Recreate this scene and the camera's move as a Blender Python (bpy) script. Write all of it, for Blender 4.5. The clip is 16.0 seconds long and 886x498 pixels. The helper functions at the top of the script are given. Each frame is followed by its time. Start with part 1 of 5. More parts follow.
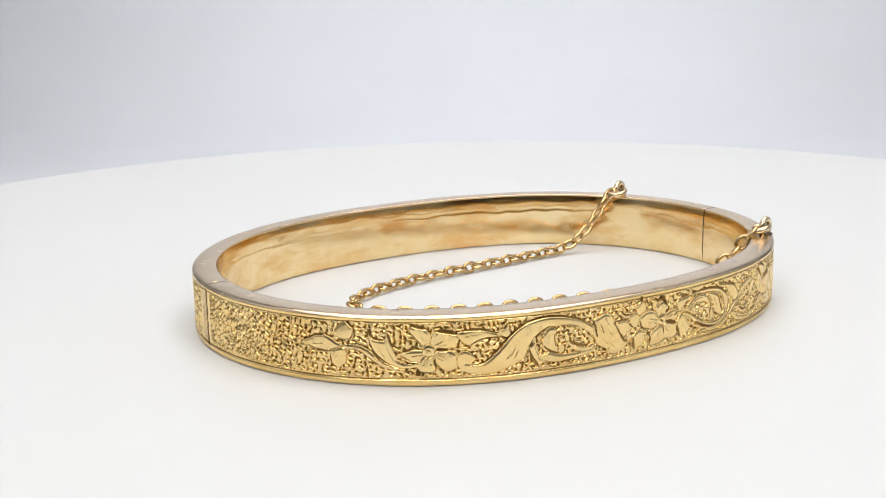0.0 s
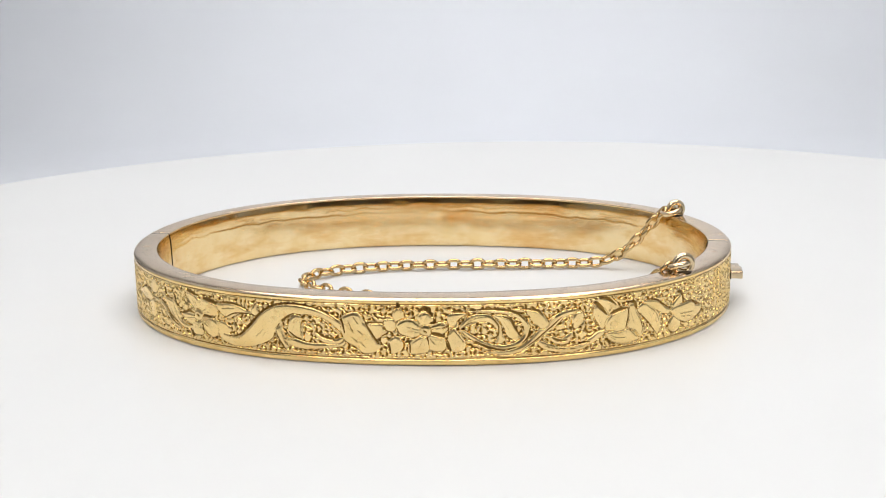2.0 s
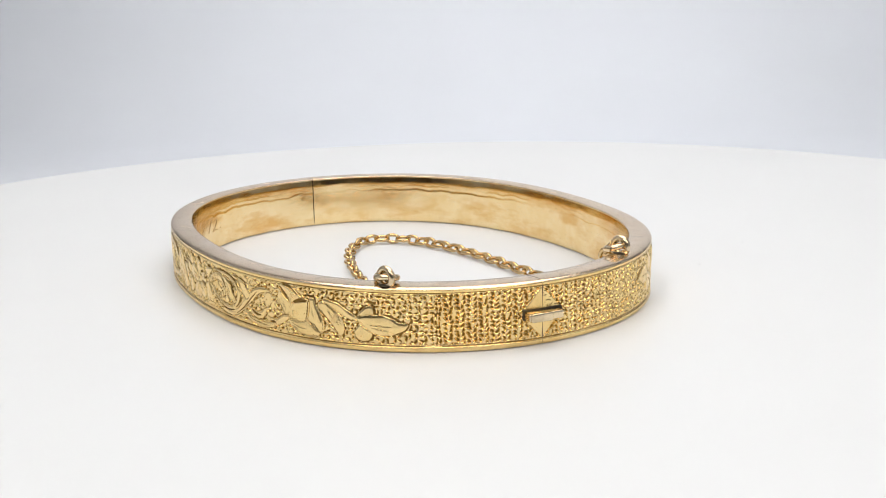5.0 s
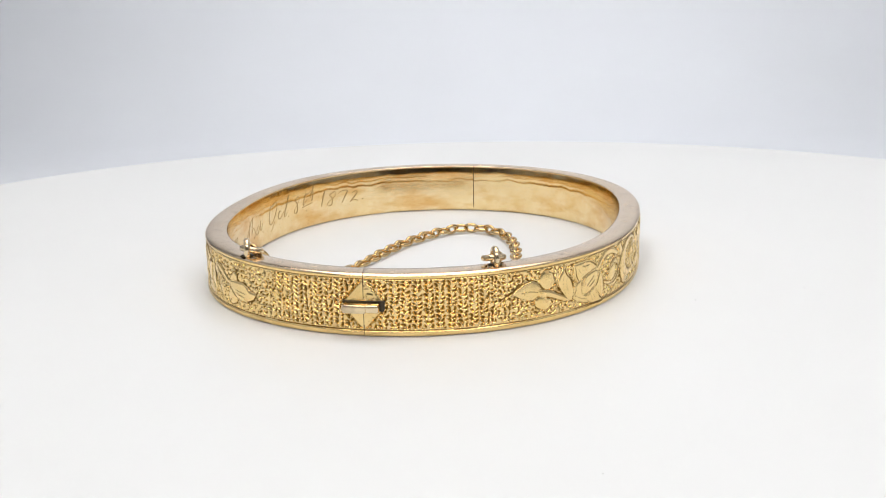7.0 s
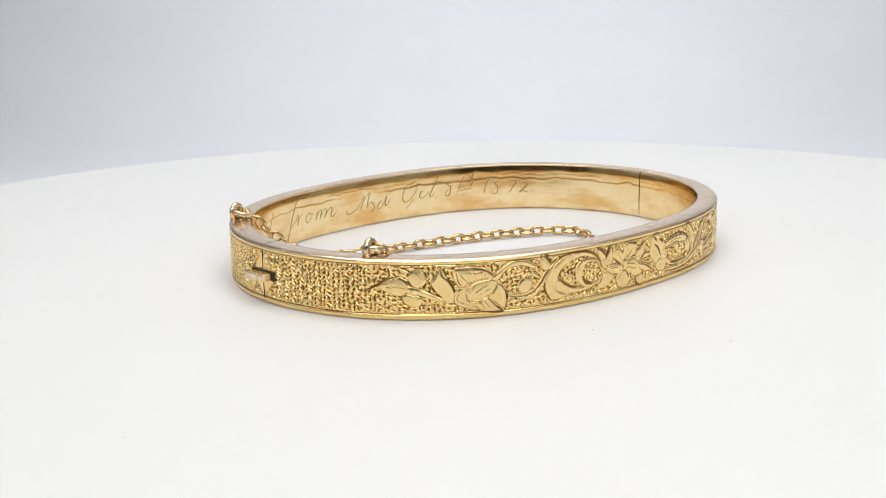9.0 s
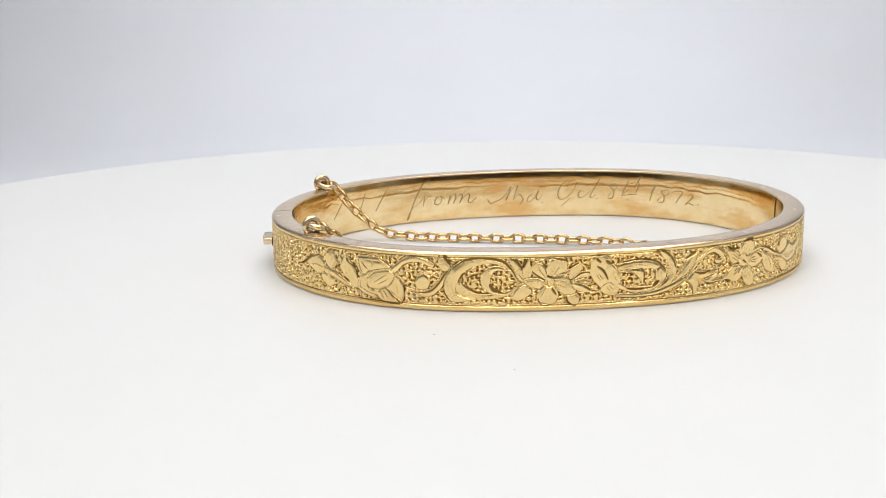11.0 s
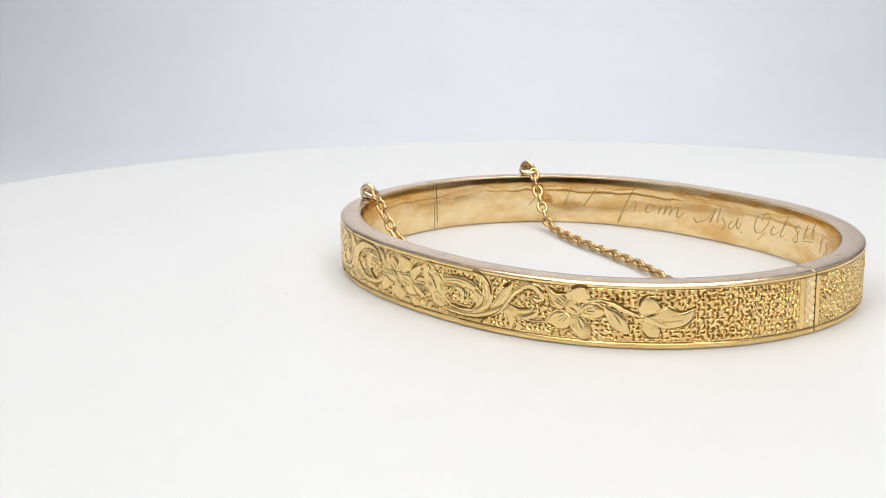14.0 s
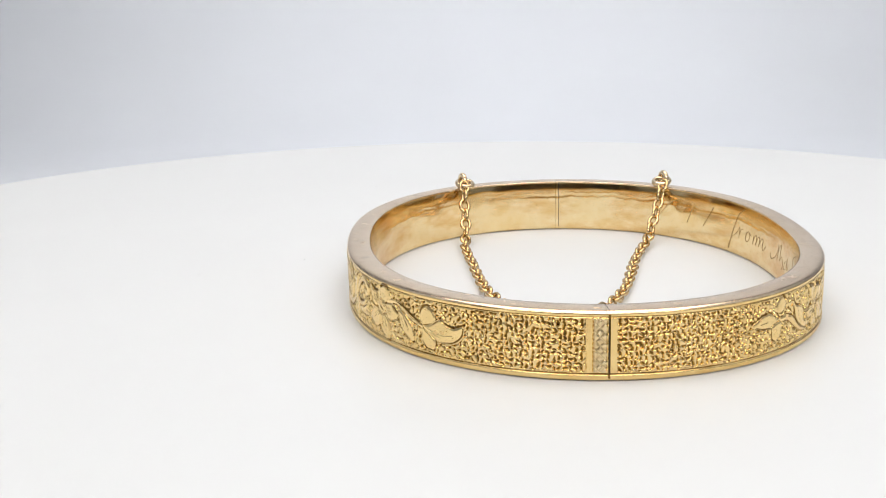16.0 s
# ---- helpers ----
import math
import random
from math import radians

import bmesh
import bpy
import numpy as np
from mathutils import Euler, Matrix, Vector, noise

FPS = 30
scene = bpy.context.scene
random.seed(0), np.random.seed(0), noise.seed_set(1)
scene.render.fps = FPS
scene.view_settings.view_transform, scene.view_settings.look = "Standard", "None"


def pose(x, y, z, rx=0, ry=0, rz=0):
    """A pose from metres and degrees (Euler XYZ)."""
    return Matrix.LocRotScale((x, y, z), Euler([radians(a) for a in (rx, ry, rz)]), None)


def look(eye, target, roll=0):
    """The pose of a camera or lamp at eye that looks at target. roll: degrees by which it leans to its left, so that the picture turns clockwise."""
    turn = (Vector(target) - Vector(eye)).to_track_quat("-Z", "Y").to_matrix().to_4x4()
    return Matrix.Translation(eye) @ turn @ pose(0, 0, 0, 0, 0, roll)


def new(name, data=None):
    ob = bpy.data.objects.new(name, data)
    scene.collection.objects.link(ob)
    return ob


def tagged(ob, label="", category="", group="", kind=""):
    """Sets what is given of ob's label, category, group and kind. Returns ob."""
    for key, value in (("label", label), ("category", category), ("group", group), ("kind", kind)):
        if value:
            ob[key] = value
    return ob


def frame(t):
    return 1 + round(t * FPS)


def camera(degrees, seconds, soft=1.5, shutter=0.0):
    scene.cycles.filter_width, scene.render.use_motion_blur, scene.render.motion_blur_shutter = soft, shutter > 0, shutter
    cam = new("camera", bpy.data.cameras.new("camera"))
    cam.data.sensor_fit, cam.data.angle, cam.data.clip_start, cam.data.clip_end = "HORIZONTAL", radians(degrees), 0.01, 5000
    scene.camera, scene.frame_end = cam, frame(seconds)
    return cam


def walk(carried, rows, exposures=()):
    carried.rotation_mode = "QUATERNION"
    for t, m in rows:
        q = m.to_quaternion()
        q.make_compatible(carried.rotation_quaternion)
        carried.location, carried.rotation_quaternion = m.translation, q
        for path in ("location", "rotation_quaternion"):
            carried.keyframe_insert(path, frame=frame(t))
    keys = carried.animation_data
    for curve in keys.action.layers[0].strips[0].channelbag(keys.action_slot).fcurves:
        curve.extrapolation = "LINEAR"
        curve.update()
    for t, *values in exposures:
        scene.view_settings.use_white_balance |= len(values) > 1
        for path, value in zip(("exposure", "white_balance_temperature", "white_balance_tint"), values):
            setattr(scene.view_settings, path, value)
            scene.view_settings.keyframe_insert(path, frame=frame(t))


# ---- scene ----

# ------------------------------------------------------------------ camera
CLIP = 16.0
SPIN = -18.802                      # degrees a second, the turntable's own speed
MM = 0.001
EYE = Vector((0.0, -0.1431, 0.03700))
AIM_YAW, AIM_PITCH, AIM_ROLL = 2.307, -13.366, -1.022

cam = camera(37.43, CLIP, soft=1.0)
aim = Vector((-math.sin(radians(AIM_YAW)) * math.cos(radians(AIM_PITCH)),
              math.cos(radians(AIM_YAW)) * math.cos(radians(AIM_PITCH)),
              math.sin(radians(AIM_PITCH))))
STAND = look(EYE, EYE + aim, AIM_ROLL)
walk(cam, [(0.0, STAND), (CLIP, STAND)], exposures=[(0.0, 0.0), (CLIP, 0.0)])

# ------------------------------------------------------------------ world and light levels
world = bpy.data.worlds.new("room_air")
scene.world = world
world.use_nodes = True
world.node_tree.nodes["Background"].inputs[0].default_value = (0.55, 0.6, 0.7, 1)
world.node_tree.nodes["Background"].inputs[1].default_value = 0.05
PANEL_GLOW = 2.95                    # unseen top panel, added as the main light
FRONT_GLOW = 4.65                    # unseen strip, added to fill the front


# ------------------------------------------------------------------ materials
class Nodes:
    def __init__(self, name):
        self.mat = bpy.data.materials.new(name)
        self.mat.use_nodes = True
        self.t = self.mat.node_tree
        self.b = self.t.nodes["Principled BSDF"]
        self.co = self.add("ShaderNodeTexCoord").outputs["Object"]

    def add(self, kind, **sets):
        n = self.t.nodes.new(kind)
        for k, v in sets.items():
            n.inputs[k.replace("_", " ")].default_value = v
        return n

    def link(self, a, b):
        self.t.links.new(a, b)

    def noise(self, scale, detail=4.0, rough=0.55, stretch=None):
        n = self.add("ShaderNodeTexNoise", Scale=scale, Detail=detail, Roughness=rough)
        if stretch:
            m = self.add("ShaderNodeMapping")
            m.inputs["Scale"].default_value = stretch
            self.link(self.co, m.inputs["Vector"])
            self.link(m.outputs["Vector"], n.inputs["Vector"])
        else:
            self.link(self.co, n.inputs["Vector"])
        return n.outputs["Fac"]

    def ramp(self, fac, stops):
        n = self.add("ShaderNodeValToRGB")
        e = n.color_ramp.elements
        while len(e) < len(stops):
            e.new(0.5)
        for el, (p, c) in zip(e, stops):
            el.position = p
            el.color = (*c, 1) if len(c) == 3 else c
        self.link(fac, n.inputs["Fac"])
        return n.outputs["Color"]

    def mix(self, fac, a, b, mode="MIX"):
        n = self.t.nodes.new("ShaderNodeMix")
        n.data_type, n.blend_type = "RGBA", mode
        for i, v in ((0, fac), (6, a), (7, b)):
            if hasattr(v, "is_linked"):
                self.link(v, n.inputs[i])
            else:
                n.inputs[i].default_value = v if i == 0 else (*v, 1)
        return n.outputs[2]

    def bump(self, fac, strength, distance):
        n = self.add("ShaderNodeBump", Strength=strength, Distance=distance)
        self.link(fac, n.inputs["Height"])
        last = self.b.inputs["Normal"].links
        if last:
            self.link(last[0].from_socket, n.inputs["Normal"])
        self.link(n.outputs["Normal"], self.b.inputs["Normal"])


def metal(name, light, dark, stain, rough, stain_at=(0.5, 0.72), scratch=0.15, stain_scale=260, graver=0.0, stain_stretch=None):
    n = Nodes(name)
    base = n.ramp(n.noise(420, 5), [(0.35, dark), (0.65, light)])
    marks = n.ramp(n.noise(stain_scale, 6, 0.62, stain_stretch), [(stain_at[0], (0, 0, 0)), (stain_at[1], (1, 1, 1))])
    n.link(n.mix(marks, base, stain), n.b.inputs["Base Color"])
    n.b.inputs["Metallic"].default_value = 1.0
    r = n.ramp(n.noise(900, 4), [(0.3, (rough * 0.75,) * 3), (0.7, (rough * 1.3,) * 3)])
    n.link(r, n.b.inputs["Roughness"])
    n.bump(n.noise(9000, 3, 0.6), scratch, 0.00002)
    if graver:
        n.bump(n.noise(7000, 2, 0.5, (1.0, 1.0, 0.16)), graver, 0.00003)
    return n.mat


GOLD_FACE = metal("engraved_gold", (0.97, 0.73, 0.34), (0.92, 0.65, 0.26), (0.70, 0.41, 0.13), 0.17, (0.55, 0.85), 0.3)
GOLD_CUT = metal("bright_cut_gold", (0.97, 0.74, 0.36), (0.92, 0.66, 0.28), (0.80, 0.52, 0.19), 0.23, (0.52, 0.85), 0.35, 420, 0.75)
GOLD_INNER = metal("worn_inner_gold", (0.95, 0.78, 0.47), (0.90, 0.69, 0.36), (0.80, 0.50, 0.20), 0.15, (0.47, 0.66), 0.05, 150, 0.0, (1.0, 1.0, 2.6))
GOLD_RIM = metal("rubbed_rim_gold", (0.84, 0.67, 0.47), (0.80, 0.62, 0.42), (0.46, 0.33, 0.20), 0.22, (0.60, 0.78), 0.06, 700)
GOLD_CHAIN = metal("rose_gold_chain", (0.76, 0.56, 0.30), (0.65, 0.46, 0.22), (0.38, 0.25, 0.11), 0.14, (0.58, 0.8))
# Brown of the recesses: part tarnish, part dark reflection put into the colour.
GOLD_GROOVE = metal("tarnish_and_shade_gold", (0.34, 0.20, 0.06), (0.27, 0.155, 0.045), (0.18, 0.10, 0.03), 0.36, (0.5, 0.8), 0.3)
GOLD_STRIP = metal("hatched_gold", (0.90, 0.73, 0.44), (0.82, 0.63, 0.35), (0.55, 0.40, 0.2), 0.3, (0.55, 0.8))
GOLD_PALE = metal("pale_gold", (0.88, 0.72, 0.47), (0.80, 0.63, 0.40), (0.45, 0.36, 0.24), 0.2, (0.55, 0.8))
# Grime at the staples, and the painted dark of joints and slot.
GRIME_GAP = metal("grime_and_gap_dark", (0.12, 0.095, 0.07), (0.06, 0.05, 0.04), (0.2, 0.15, 0.08), 0.5)
ETCH = metal("etched_line", (0.60, 0.43, 0.21), (0.52, 0.36, 0.16), (0.40, 0.27, 0.11), 0.36)


def matt(name, colour, vary, rough, grain, bump=0.1):
    n = Nodes(name)
    lo = tuple(c * (1 - vary) for c in colour)
    n.link(n.ramp(n.noise(grain, 5), [(0.3, lo), (0.7, colour)]), n.b.inputs["Base Color"])
    n.b.inputs["Roughness"].default_value = rough
    n.bump(n.noise(grain * 12, 3), bump, 0.0001)
    return n.mat


TABLE = matt("white_acrylic", (0.74, 0.74, 0.735), 0.02, 0.42, 30, 0.02)
CLOTH = matt("white_tent_cloth", (0.865, 0.885, 0.935), 0.03, 0.9, 14, 0.1)
# Grey level set by how dark the gold's reflections should be.
GREY_SCREEN = matt("unseen_grey_screen", (0.60, 0.605, 0.62), 0.08, 0.9, 14, 0.1)
FLOOR = matt("grey_desk", (0.45, 0.44, 0.43), 0.2, 0.6, 9)
PLASTER = matt("room_plaster", (0.6, 0.58, 0.55), 0.1, 0.9, 4)
BLACK = matt("black_plastic", (0.02, 0.02, 0.022), 0.3, 0.4, 60)
DUST = matt("grey_dust", (0.6, 0.59, 0.57), 0.3, 0.9, 4000)


def glow(name, colour, strength):
    n = Nodes(name)
    n.b.inputs["Base Color"].default_value = (0.8, 0.8, 0.8, 1)
    n.b.inputs["Emission Color"].default_value = (*colour, 1)
    n.b.inputs["Emission Strength"].default_value = strength
    return n.mat


TOP_LIGHT = glow("top_panel_light", (1.0, 0.99, 0.975), PANEL_GLOW)
FRONT_FILL = glow("front_strip_light", (1.0, 0.985, 0.965), FRONT_GLOW)


# ------------------------------------------------------------------ mesh helpers
def link_mesh(name, verts, faces, mats, parent=None, label="", smooth=True, index=None):
    me = bpy.data.meshes.new(name)
    me.from_pydata([tuple(v) for v in verts], [], [tuple(f) for f in faces])
    for m in mats if isinstance(mats, (list, tuple)) else [mats]:
        me.materials.append(m)
    if index is not None:
        me.polygons.foreach_set("material_index", np.asarray(index, dtype=np.int32))
    me.polygons.foreach_set("use_smooth", np.full(len(me.polygons), smooth))
    me.update()
    ob = new(name, me)
    if parent:
        ob.parent = parent
    if label:
        tagged(ob, label)
    return ob


def part(name, bm, material, parent=None, label="", smooth=True):
    bmesh.ops.recalc_face_normals(bm, faces=bm.faces)
    me = bpy.data.meshes.new(name)
    bm.to_mesh(me)
    bm.free()
    me.materials.append(material)
    me.polygons.foreach_set("use_smooth", np.full(len(me.polygons), smooth))
    ob = new(name, me)
    if parent:
        ob.parent = parent
    if label:
        tagged(ob, label)
    return ob


def box(lo, hi, bevel=0.0):
    bm = bmesh.new()
    bmesh.ops.create_cube(bm, size=1.0)
    for v in bm.verts:
        v.co = Vector([lo[i] + (v.co[i] + 0.5) * (hi[i] - lo[i]) for i in range(3)])
    if bevel:
        bmesh.ops.bevel(bm, geom=list(bm.edges), offset=bevel, segments=3, affect="EDGES", profile=0.5)
    return bm


def lathe(profile, n=96):
    """A solid of turning round z; the profile runs from axis to axis, or closes on itself."""
    bm = bmesh.new()
    rings = []
    for r, z in profile:
        if r < 1e-9:
            rings.append([bm.verts.new((0, 0, z))])
        else:
            rings.append([bm.verts.new((r * math.cos(2 * math.pi * i / n), r * math.sin(2 * math.pi * i / n), z)) for i in range(n)])
    for a, b in zip(rings, rings[1:]):
        for i in range(n):
            j = (i + 1) % n
            if len(a) == 1:
                bm.faces.new((a[0], b[i], b[j]))
            elif len(b) == 1:
                bm.faces.new((a[i], b[0], a[j]))
            else:
                bm.faces.new((a[i], b[i], b[j], a[j]))
    return bm


def tube(path, radius, closed=False, sides=10):
    """A wire along points; radius may be a number or one for each point."""
    path = [Vector(p) for p in path]
    n = len(path)
    rad = radius if isinstance(radius, (list, tuple)) else [radius] * n
    bm = bmesh.new()
    rings, ref = [], None
    for i, p in enumerate(path):
        a = path[(i - 1) % n] if closed or i else path[0]
        b = path[(i + 1) % n] if closed or i < n - 1 else path[-1]
        d = (b - a).normalized()
        if ref is None:
            ref = d.orthogonal().normalized()
        ref = (ref - d * ref.dot(d)).normalized()
        side = d.cross(ref)
        rings.append([bm.verts.new(p + (ref * math.cos(2 * math.pi * k / sides) + side * math.sin(2 * math.pi * k / sides)) * rad[i])
                      for k in range(sides)])
    pairs = list(zip(rings, rings[1:]))
    if closed:
        first, last = rings[0], rings[-1]
        shift = min(range(sides), key=lambda s: (first[s].co - last[0].co).length)
        pairs.append((last, first[shift:] + first[:shift]))
    for a, b in pairs:
        for k in range(sides):
            m = (k + 1) % sides
            bm.faces.new((a[k], b[k], b[m], a[m]))
    if not closed:
        bm.faces.new(rings[0])
        bm.faces.new(rings[-1][::-1])
    return bm


def smoothstep(a, b, x):
    t = np.clip((x - a) / (b - a), 0, 1)
    return t * t * (3 - 2 * t)


# ------------------------------------------------------------------ setting
def setting():
    bm = box((-1.5, -1.8, -0.75), (1.5, 1.2, -0.73))
    tagged(part("floor", bm, FLOOR), "grey studio floor under the desk", "floor", kind="structure")
    tagged(part("ceiling", box((-1.5, -1.8, 1.65), (1.5, 1.2, 1.67)), PLASTER), "plain studio ceiling", "ceiling", kind="structure")
    for nm, lo, hi in (("wall_north", (-1.5, 1.2, -0.75), (1.5, 1.25, 1.67)), ("wall_south", (-1.5, -1.85, -0.75), (1.5, -1.8, 1.67)),
                       ("wall_east", (1.5, -1.85, -0.75), (1.55, 1.25, 1.67)), ("wall_west", (-1.55, -1.85, -0.75), (-1.5, 1.25, 1.67))):
        tagged(part(nm, box(lo, hi), PLASTER), "plain grey studio wall", "wall", kind="structure")
    desk = tagged(new("desk"), "grey desk under the light tent", "desk")
    part("desktop", box((-0.7, -0.75, -0.06), (0.7, 0.6, -0.035), 0.003), FLOOR, desk)
    for x in (-0.64, 0.64):
        for y in (-0.69, 0.54):
            part("leg", box((x - 0.025, y - 0.025, -0.73), (x + 0.025, y + 0.025, -0.06), 0.003), BLACK, desk)


def light_tent():
    tent = tagged(new("light_tent"), "white sweep with unseen grey screens added at sides and top", "light tent")
    w, yb, yf, z0, z1, r = 0.34, 0.42, -0.30, -0.035, 0.50, 0.12
    # one sheet: floor, curved sweep, back
    prof = [(yf, z0 + 0.002), (yb - r, z0 + 0.002)]
    for i in range(1, 13):
        a = math.pi / 2 * i / 12
        prof.append((yb - r + r * math.sin(a), z0 + 0.002 + r - r * math.cos(a)))
    prof.append((yb, z1))
    for nm, pr in (("sweep_sheet", prof),):
        verts, faces = [], []
        for y, z in pr:
            verts += [(-w, y, z), (w, y, z)]
        for i in range(len(pr) - 1):
            faces.append((2 * i, 2 * i + 1, 2 * i + 3, 2 * i + 2))
        ob = link_mesh(nm, verts, faces, CLOTH, tent)
        s = ob.modifiers.new("thick", "SOLIDIFY")
        s.thickness, s.offset = 0.0015, -1
    # Unseen side and top screens, added to tone what the gold mirrors.
    for x in (-w, w):
        part("side_screen", box((min(x, x + math.copysign(0.002, x)), yf, z0), (max(x, x + math.copysign(0.002, x)), yb, z1)), GREY_SCREEN, tent)
    part("top_screen", box((-w, yf, z1), (w, yb, z1 + 0.002)), GREY_SCREEN, tent)
    for x in (-w, w):
        for y in (yf, yb):
            part("pole", tube([(x * 1.012, y + math.copysign(0.006, y), z0), (x * 1.012, y + math.copysign(0.006, y), z1)], 0.004), BLACK, tent)
    return tent


def lamps():
    # Neither source is in view; both are added to light plate and gold.
    top = tagged(new("added_top_light"), "square light panel out of view, added above the bangle", "lamp")
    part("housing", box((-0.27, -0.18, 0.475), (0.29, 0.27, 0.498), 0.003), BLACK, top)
    part("diffuser", box((-0.26, -0.17, 0.470), (0.28, 0.26, 0.4755)), TOP_LIGHT, top, "glowing white diffuser")
    # Front strip added to brighten the band's face and the plate before it.
    strip = tagged(new("added_front_fill"), "tilted light strip out of view, added to fill the bangle's front", "lamp")
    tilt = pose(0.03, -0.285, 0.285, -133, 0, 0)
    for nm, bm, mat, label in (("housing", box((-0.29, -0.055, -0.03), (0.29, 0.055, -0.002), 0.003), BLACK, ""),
                               ("diffuser", box((-0.28, -0.05, -0.004), (0.28, 0.05, 0.001)), FRONT_FILL, "glowing white diffuser")):
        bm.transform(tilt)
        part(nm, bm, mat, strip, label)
    for x in (-0.2, 0.26):
        part("bracket", tube([(x, -0.30, 0.31), (x, -0.30, 0.50)], 0.004), BLACK, strip)


# ------------------------------------------------------------------ turntable
TABLE_R = 0.1013


def turntable():
    base = tagged(new("pedestal"), "round black pedestal that turns the white plate", "pedestal")
    part("foot", lathe([(0, -0.033), (0.085, -0.033), (0.088, -0.031), (0.088, -0.016), (0.084, -0.012), (0, -0.012)], 64), BLACK, base)
    table = tagged(new("turntable"), "round white glossy turntable plate under the bangle", "turntable")
    r, h = TABLE_R, 0.008
    prof = [(0, -h), (r - 0.003, -h), (r - 0.0008, -h + 0.001), (r, -h + 0.003)]
    for i in range(9):
        a = math.pi / 2 * i / 8
        prof.append((r - 0.003 + 0.003 * math.cos(a), -0.003 + 0.003 * math.sin(a)))
    prof += [(0.06, 0), (0, 0)]
    part("plate", lathe(prof, 192), TABLE, table)
    for k, (x, y) in enumerate(((-0.00522, 0.02321), (-0.01673, 0.02935), (0.03733, 0.04326))):
        bm = bmesh.new()
        bmesh.ops.create_icosphere(bm, subdivisions=1, radius=0.00008 - 0.00001 * k)
        for v in bm.verts:
            v.co = Vector((x + v.co.x * 1.6, y + v.co.y, 0.00004 + v.co.z * 0.5))
        part("dust_speck", bm, DUST, table, "tiny grey speck of dust")
    part("spindle", lathe([(0, -0.0125), (0.02, -0.0125), (0.02, -0.0075), (0, -0.0075)], 32), BLACK, table)
    return table


# ------------------------------------------------------------------ bangle: the oval
BASE = Vector((-0.00038, -0.01049, 0.0))     # its centre on the plate, as the turn begins
LEAN = 31.98                                 # where its clasp points
BAND_H = 6.20
THICK = 2.45
SEAM = 0.30                                  # arc lengths in mm from the clasp end


def oval(th):
    return 27.947 + 3.351 * np.cos(2 * th) - 0.125 * np.cos(4 * th) + 0.258 * np.sin(2 * th)


TH = np.linspace(-math.pi, math.pi, 14401)
RIM = np.stack([oval(TH) * np.cos(TH), oval(TH) * np.sin(TH)], 1)
ARC = np.concatenate([[0], np.cumsum(np.hypot(*np.diff(RIM, axis=0).T))])
ROUND = ARC[-1]
ARC -= np.interp(0, TH, ARC)
LOW, HIGH = ARC[0], ARC[-1]                  # the hinge lies where both meet


def on_oval(s):
    """Point on the outer oval and its outward normal at arc length s (mm)."""
    th = np.interp(np.asarray(s, float), ARC, TH)
    p = np.stack([oval(th) * np.cos(th), oval(th) * np.sin(th)], -1)
    e = 1e-4
    q1 = np.stack([oval(th + e) * np.cos(th + e), oval(th + e) * np.sin(th + e)], -1)
    q0 = np.stack([oval(th - e) * np.cos(th - e), oval(th - e) * np.sin(th - e)], -1)
    d = q1 - q0
    d /= np.linalg.norm(d, axis=-1, keepdims=True)
    return p, np.stack([d[..., 1], -d[..., 0]], -1)


def at(s, depth, z):
    """Place (metres, bangle's space) at arc s, depth mm inside the outer face, height z mm."""
    p, n = on_oval(s)
    q = p - n * np.asarray(depth)[..., None]
    return np.concatenate([q, np.broadcast_to(np.asarray(z, float)[..., None], q.shape[:-1] + (1,))], -1) * MM


def wave(s, seed, terms=7, low=0.05, high=0.6):
    rng = np.random.RandomState(seed)
    out = np.zeros_like(s)
    for _ in range(terms):
        f = rng.uniform(low, high)
        out += np.sin(s * f * 2 * math.pi + rng.uniform(0, 6.28)) * (low / f) ** 0.4
    return out / math.sqrt(terms)


# ------------------------------------------------------------------ bangle: engraved relief
NS, NZ = 3560, 115
GS = np.linspace(LOW, HIGH, NS)
GZ = np.linspace(0.2, 5.9, NZ)
DS, DZ = GS[1] - GS[0], GZ[1] - GZ[0]


def spline(pts, n):
    p = np.array([pts[0], *pts, pts[-1]], float)
    k = len(pts) - 1
    t = np.linspace(0, k - 1e-6, n)
    i = t.astype(int)
    f = (t - i)[:, None]
    a, b, c, d = p[i], p[i + 1], p[i + 2], p[i + 3]
    return 0.5 * (2 * b + (c - a) * f + (2 * a - 5 * b + 4 * c - d) * f ** 2 + (3 * b - a - 3 * c + d) * f ** 3)


def closed(pts, n):
    """A smooth closed line through points."""
    p = np.array(pts, float)
    k = len(p)
    t = np.linspace(0, k, n, endpoint=False)
    i = t.astype(int)
    f = (t - i)[:, None]
    a, b, c, d = p[(i - 1) % k], p[i % k], p[(i + 1) % k], p[(i + 2) % k]
    return 0.5 * (2 * b + (c - a) * f + (2 * a - 5 * b + 4 * c - d) * f ** 2 + (3 * b - a - 3 * c + d) * f ** 3)


